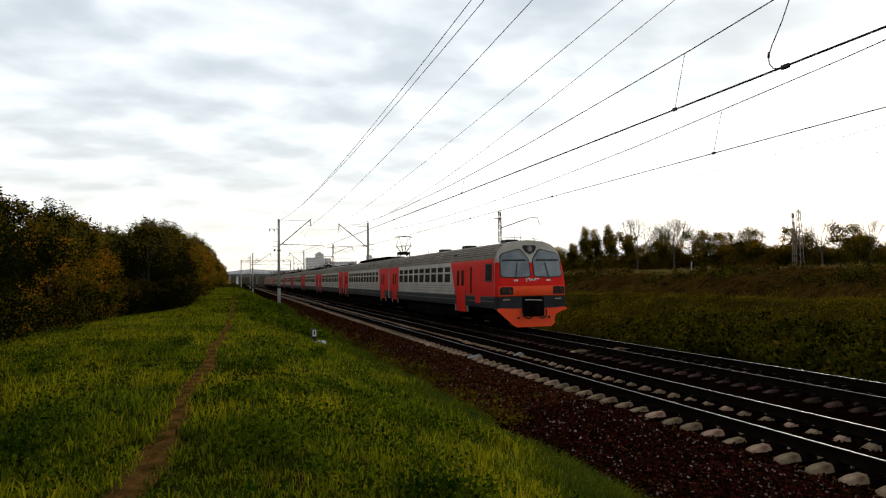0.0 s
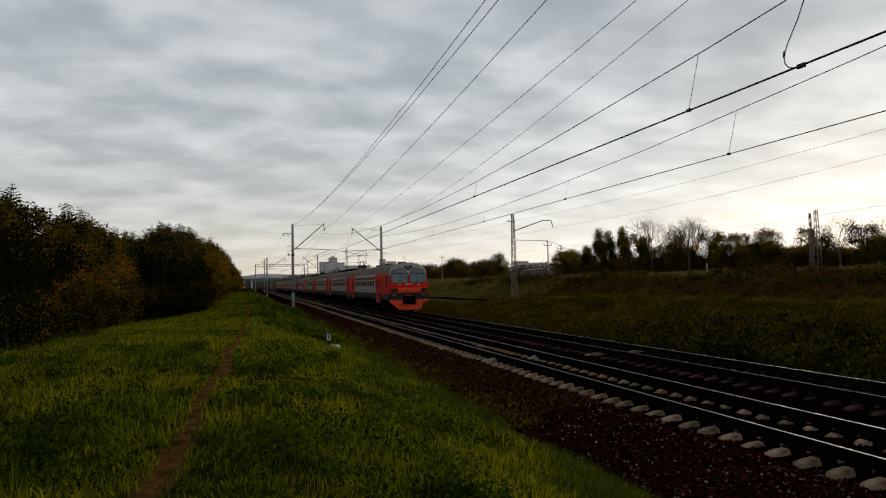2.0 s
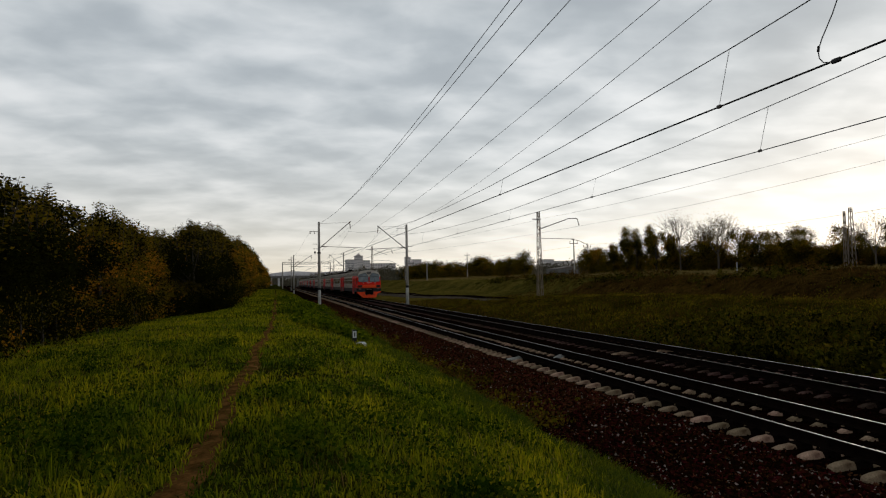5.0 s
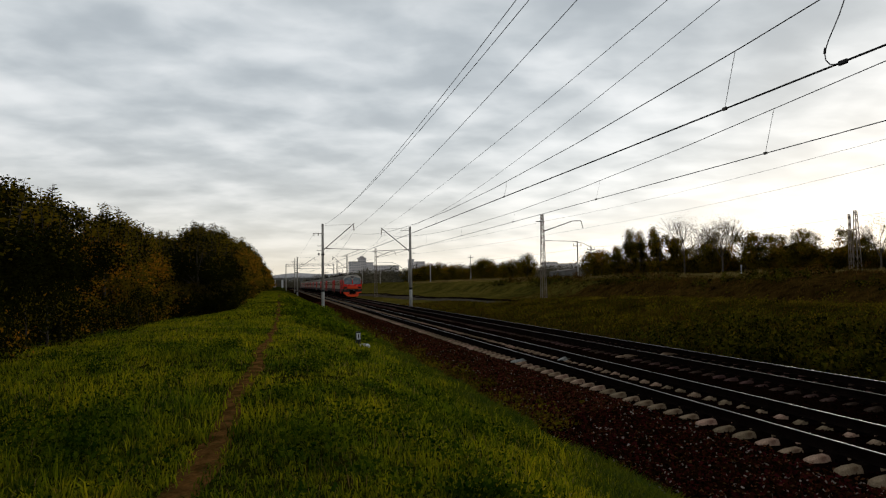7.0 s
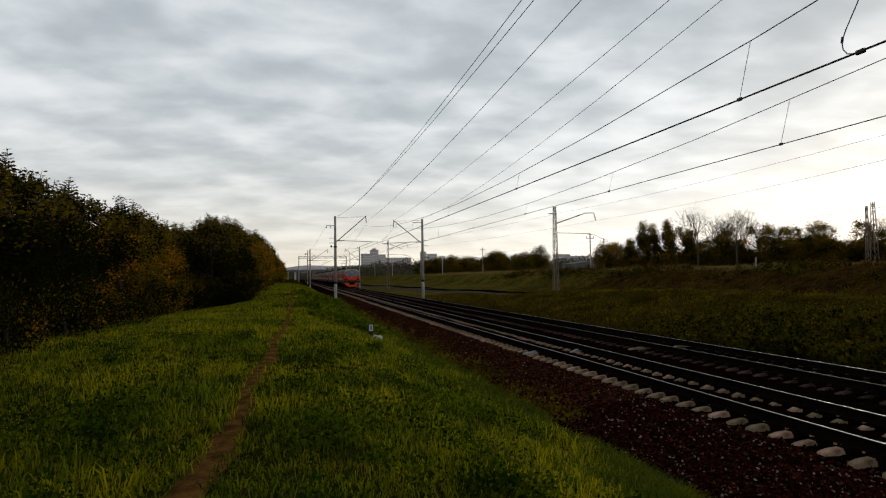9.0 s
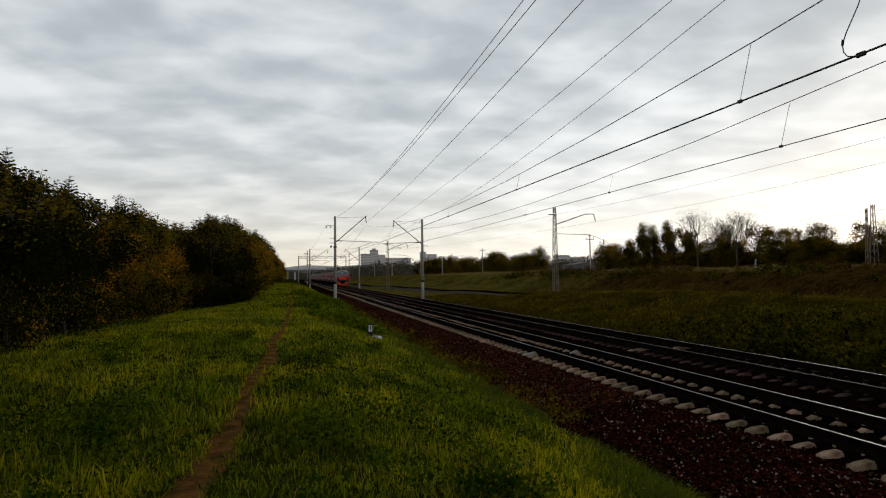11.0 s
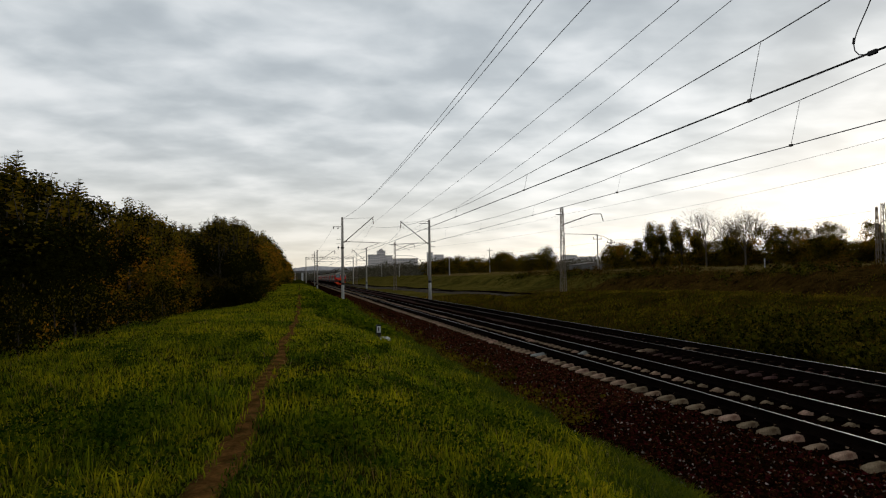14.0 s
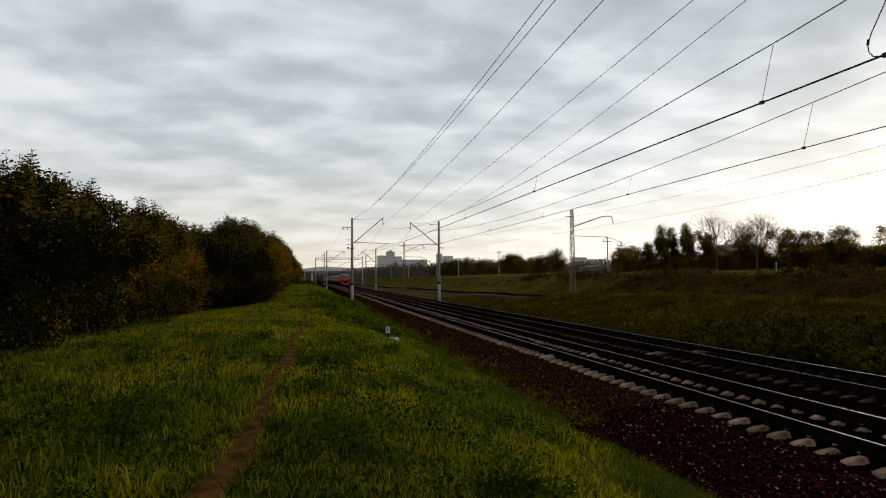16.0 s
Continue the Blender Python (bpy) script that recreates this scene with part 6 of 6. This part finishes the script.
def weeds():
    rg = np.random.default_rng(71)
    c, s = [], []
    spots = [(2.2, 29, 1.1, 90), (3.2, 27, 0.7, 50), (2.6, 14.0, 0.32, 40), (3.1, 58, 1.4, 160), (4.3, 63, 1.0, 90), (1.2, 60, 1.0, 60), (0.15, 4.3, 0.12, 14), (1.3, 4.7, 0.14, 14), (-1.9, 9.5, 0.5, 50), (-2.8, 7.2, 0.45, 40), (-1.2, 6.0, 0.3, 26), (3.6, 9.0, 0.25, 24), (1.4, 38, 0.9, 60)]
    spots += [(2.3, 56, 1.2, 190), (3.3, 59, 1.0, 130)]
    for _ in range(70):
        y = math.exp(rg.uniform(math.log(4.2), math.log(17)))
        x = rg.uniform(max(-0.6 * y, -6.5), min(0.8 * y, 3.8))
        if abs(x - float(path_x(y))) > 0.5:
            spots.append((x, y, rg.uniform(0.12, 0.5), int(rg.uniform(16, 60))))
    for x, y, r, n in spots:
        for _ in range(n):
            px, py = x + rg.normal(0, r * 0.6), y + rg.normal(0, r)
            c.append((px, py, float(gz(px, py)) + rg.uniform(0.04, 0.16 + 0.16 * r)))
            s.append(0.05)
    c, s = np.array(c), np.array(s)
    v, f, i = leaves(rg, c[c[:, 1] < 20], s[c[:, 1] < 20], 8, 0.048, np.zeros(int((c[:, 1] < 20).sum())))
    v2, f2, i2 = leaves(rg, c[c[:, 1] >= 20], s[c[:, 1] >= 20] * 2.4, 10, 0.20, np.zeros(int((c[:, 1] >= 20).sum())))
    tagged(new("low_weeds", mesh_of("low_weeds", v.tolist(), f.tolist(), M["patch_leaf"])), "low dark green clover-like weeds among the grass", "weeds", kind="stuff")
    tagged(new("broadleaf_weeds", mesh_of("broadleaf_weeds", v2.tolist(), f2.tolist(), M["weed"])), "broad-leaved green weeds among the grass", "weeds", kind="stuff")
    # low leafy clumps over the mound and the bank
    c, s = [], []
    for _ in range(1500):
        y = math.exp(rg.uniform(math.log(14), math.log(80)))
        x = 17.5 + 27 * rg.uniform(0, 1) ** 1.2
        if float(waves(x, y, 2.1, 6)) + rg.normal(0, 0.3) < 0.1:
            continue
        for _ in range(3):
            px, py = x + rg.normal(0, 0.22), y + rg.normal(0, 0.3)
            c.append((px, py, float(gz(px, py)) + rg.uniform(0.05, 0.28)))
            s.append(0.13)
    c, s = np.array(c), np.array(s)
    v, f, i = leaves(rg, c, s, 9, 0.13, np.zeros(len(c)))
    tagged(new("bank_weeds", mesh_of("bank_weeds", v.tolist(), f.tolist(), M["bank_blade"])), "low olive and brown weeds on the embankment", "weeds", kind="stuff")
    c, s = [], []
    for _ in range(340):
        y = math.exp(rg.uniform(math.log(13), math.log(30)))
        x = 16.9 + 7.0 * rg.uniform(0, 1) ** 1.5
        for _ in range(4):
            px, py = x + rg.normal(0, 0.2), y + rg.normal(0, 0.25)
            c.append((px, py, float(gz(px, py)) + rg.uniform(0.08, 0.42)))
            s.append(0.14)
    v, f, i = leaves(rg, np.array(c), np.array(s), 8, 0.17, np.zeros(len(c)))
    tagged(new("mound_weeds", mesh_of("mound_weeds", v.tolist(), f.tolist(), M["dark_weed"])), "dark broad-leaved weeds at the foot of the mound", "weeds", kind="stuff")
    c, s, k = [], [], []
    for _ in range(1150):
        y = rg.uniform(24, 130)
        dry = rg.uniform() < 0.4
        x = (46.2 if dry else 42.6) + rg.normal(0, 1.1)
        if float(waves(x, y, 3.1, 2)) + rg.normal(0, 0.35) < 0.05:
            continue
        tall = rg.uniform(0.25, 0.85)
        for q in np.linspace(0.1, 1, 5):
            px, py = x + rg.normal(0, 0.3), y + rg.normal(0, 0.4)
            c.append((px, py, float(gz(px, py)) + q * tall))
            s.append(0.16)
            k.append(1.0 if dry else 0.0)
    v, f, i = leaves(rg, np.array(c), np.array(s), 9, 0.2, np.array(k))
    tagged(new("crest_scrub", mesh_of("crest_scrub", v.tolist(), f.tolist(), [M["dark_weed"], M["dry_bank_blade"]], False, i.astype(int).tolist())), "ragged dark and dry brown scrub along the embankment crest", "scrub", kind="stuff")
    # scrub on the ballast shoulder further along and on the mound
    c, s = [], []
    for _ in range(1300):
        y = math.exp(rg.uniform(math.log(12), math.log(90)))
        x = 4.9 + abs(rg.normal(0, 0.5))
        c.append((x, y, float(ballast_profile(x)) + 0.08))
        s.append(0.07)
    for _ in range(1500):
        y = math.exp(rg.uniform(math.log(14), math.log(80)))
        x = 16.8 + 18 * rg.uniform(0, 1)
        c.append((x, y, float(gz(x, y)) + rg.uniform(0.05, 0.25)))
        s.append(0.12)
    v, f, i = leaves(rg, np.array(c), np.array(s), 10, 0.075, (rg.uniform(0, 1, len(c)) > 0.6).astype(float))
    tagged(new("bank_weeds", mesh_of("bank_weeds", v.tolist(), f.tolist(), [M["bank_blade"], M["dry_bank_blade"]], False, i.astype(int).tolist())), "scattered dull green weeds beside the tracks", "weeds", kind="stuff")


weeds()


def stones():
    rg = np.random.default_rng(81)
    octa = np.array([(1, 0, 0), (0, 1, 0), (-1, 0, 0), (0, -1, 0), (0, 0, 0.8), (0, 0, -0.8)], float)
    tri = np.array([(0, 1, 4), (1, 2, 4), (2, 3, 4), (3, 0, 4), (1, 0, 5), (2, 1, 5), (3, 2, 5), (0, 3, 5)])

    def scatter(name, label, n, mat, size, x0, x1, y0, y1):
        y = np.exp(rg.uniform(math.log(y0), math.log(y1), n))
        x = rg.uniform(x0, x1, n)
        z = ballast_profile(x) + 0.025 * waves(x, y, 0.35, 7) + 0.02 * waves(x, y, 1.3, 8) + 0.008
        t = rg.uniform(0, math.tau, n)
        s = size * rg.uniform(0.5, 1.5, (n, 1, 3))
        v = (octa[None] + rg.normal(0, 0.22, (n, 6, 3))) * s
        c, sn = np.cos(t)[:, None], np.sin(t)[:, None]
        v = np.stack([v[..., 0] * c - v[..., 1] * sn + x[:, None], v[..., 0] * sn + v[..., 1] * c + y[:, None], v[..., 2] + z[:, None]], -1)
        f = (np.arange(n)[:, None, None] * 6 + tri[None]).reshape(-1, 3)
        tagged(new(name, mesh_of(name, v.reshape(-1, 3).tolist(), f.tolist(), M[mat])), label, "stones", kind="stuff")

    scatter("ballast_stones", "dark reddish-brown crushed ballast stones", 26000, "stone", 0.032, 4.8, 7.78, 4.5, 60)
    scatter("pale_ballast_stones", "pale chips among the brown ballast stones", 1700, "pale_stone", 0.026, 4.8, 7.8, 4.5, 55)
    scatter("track_ballast_stones", "dark ballast stones between the sleepers", 14000, "oily_stone", 0.030, 7.9, 15.6, 7, 60)
    scatter("red_ballast_stones", "reddish-brown ballast stones along the shoulder", 16000, "red_stone", 0.036, 4.9, 7.78, 13, 110)
    scatter("rusty_ballast_stones", "orange-brown rusty chips on the ballast shoulder", 5200, "rusty_stone", 0.022, 4.8, 8.0, 4.5, 70)


stones()


# ---- what moves ----
def motions():
    for k, car in enumerate(CARS):
        walk(car, [(t, pose(TRACK_FAR, TRAIN_START + CAR * k + TRAIN_SPEED * t, 0)) for t in (0, 4, 8, 12, 16)])
    turn = math.degrees(TRAIN_SPEED / 0.475)
    for wheel in tail_wheels + motor_wheels:
        y = wheel.location.y
        walk(wheel, [(i / 30, pose(0, y, 0.475, -turn * i / 30)) for i in range(0, 481)])


motions()
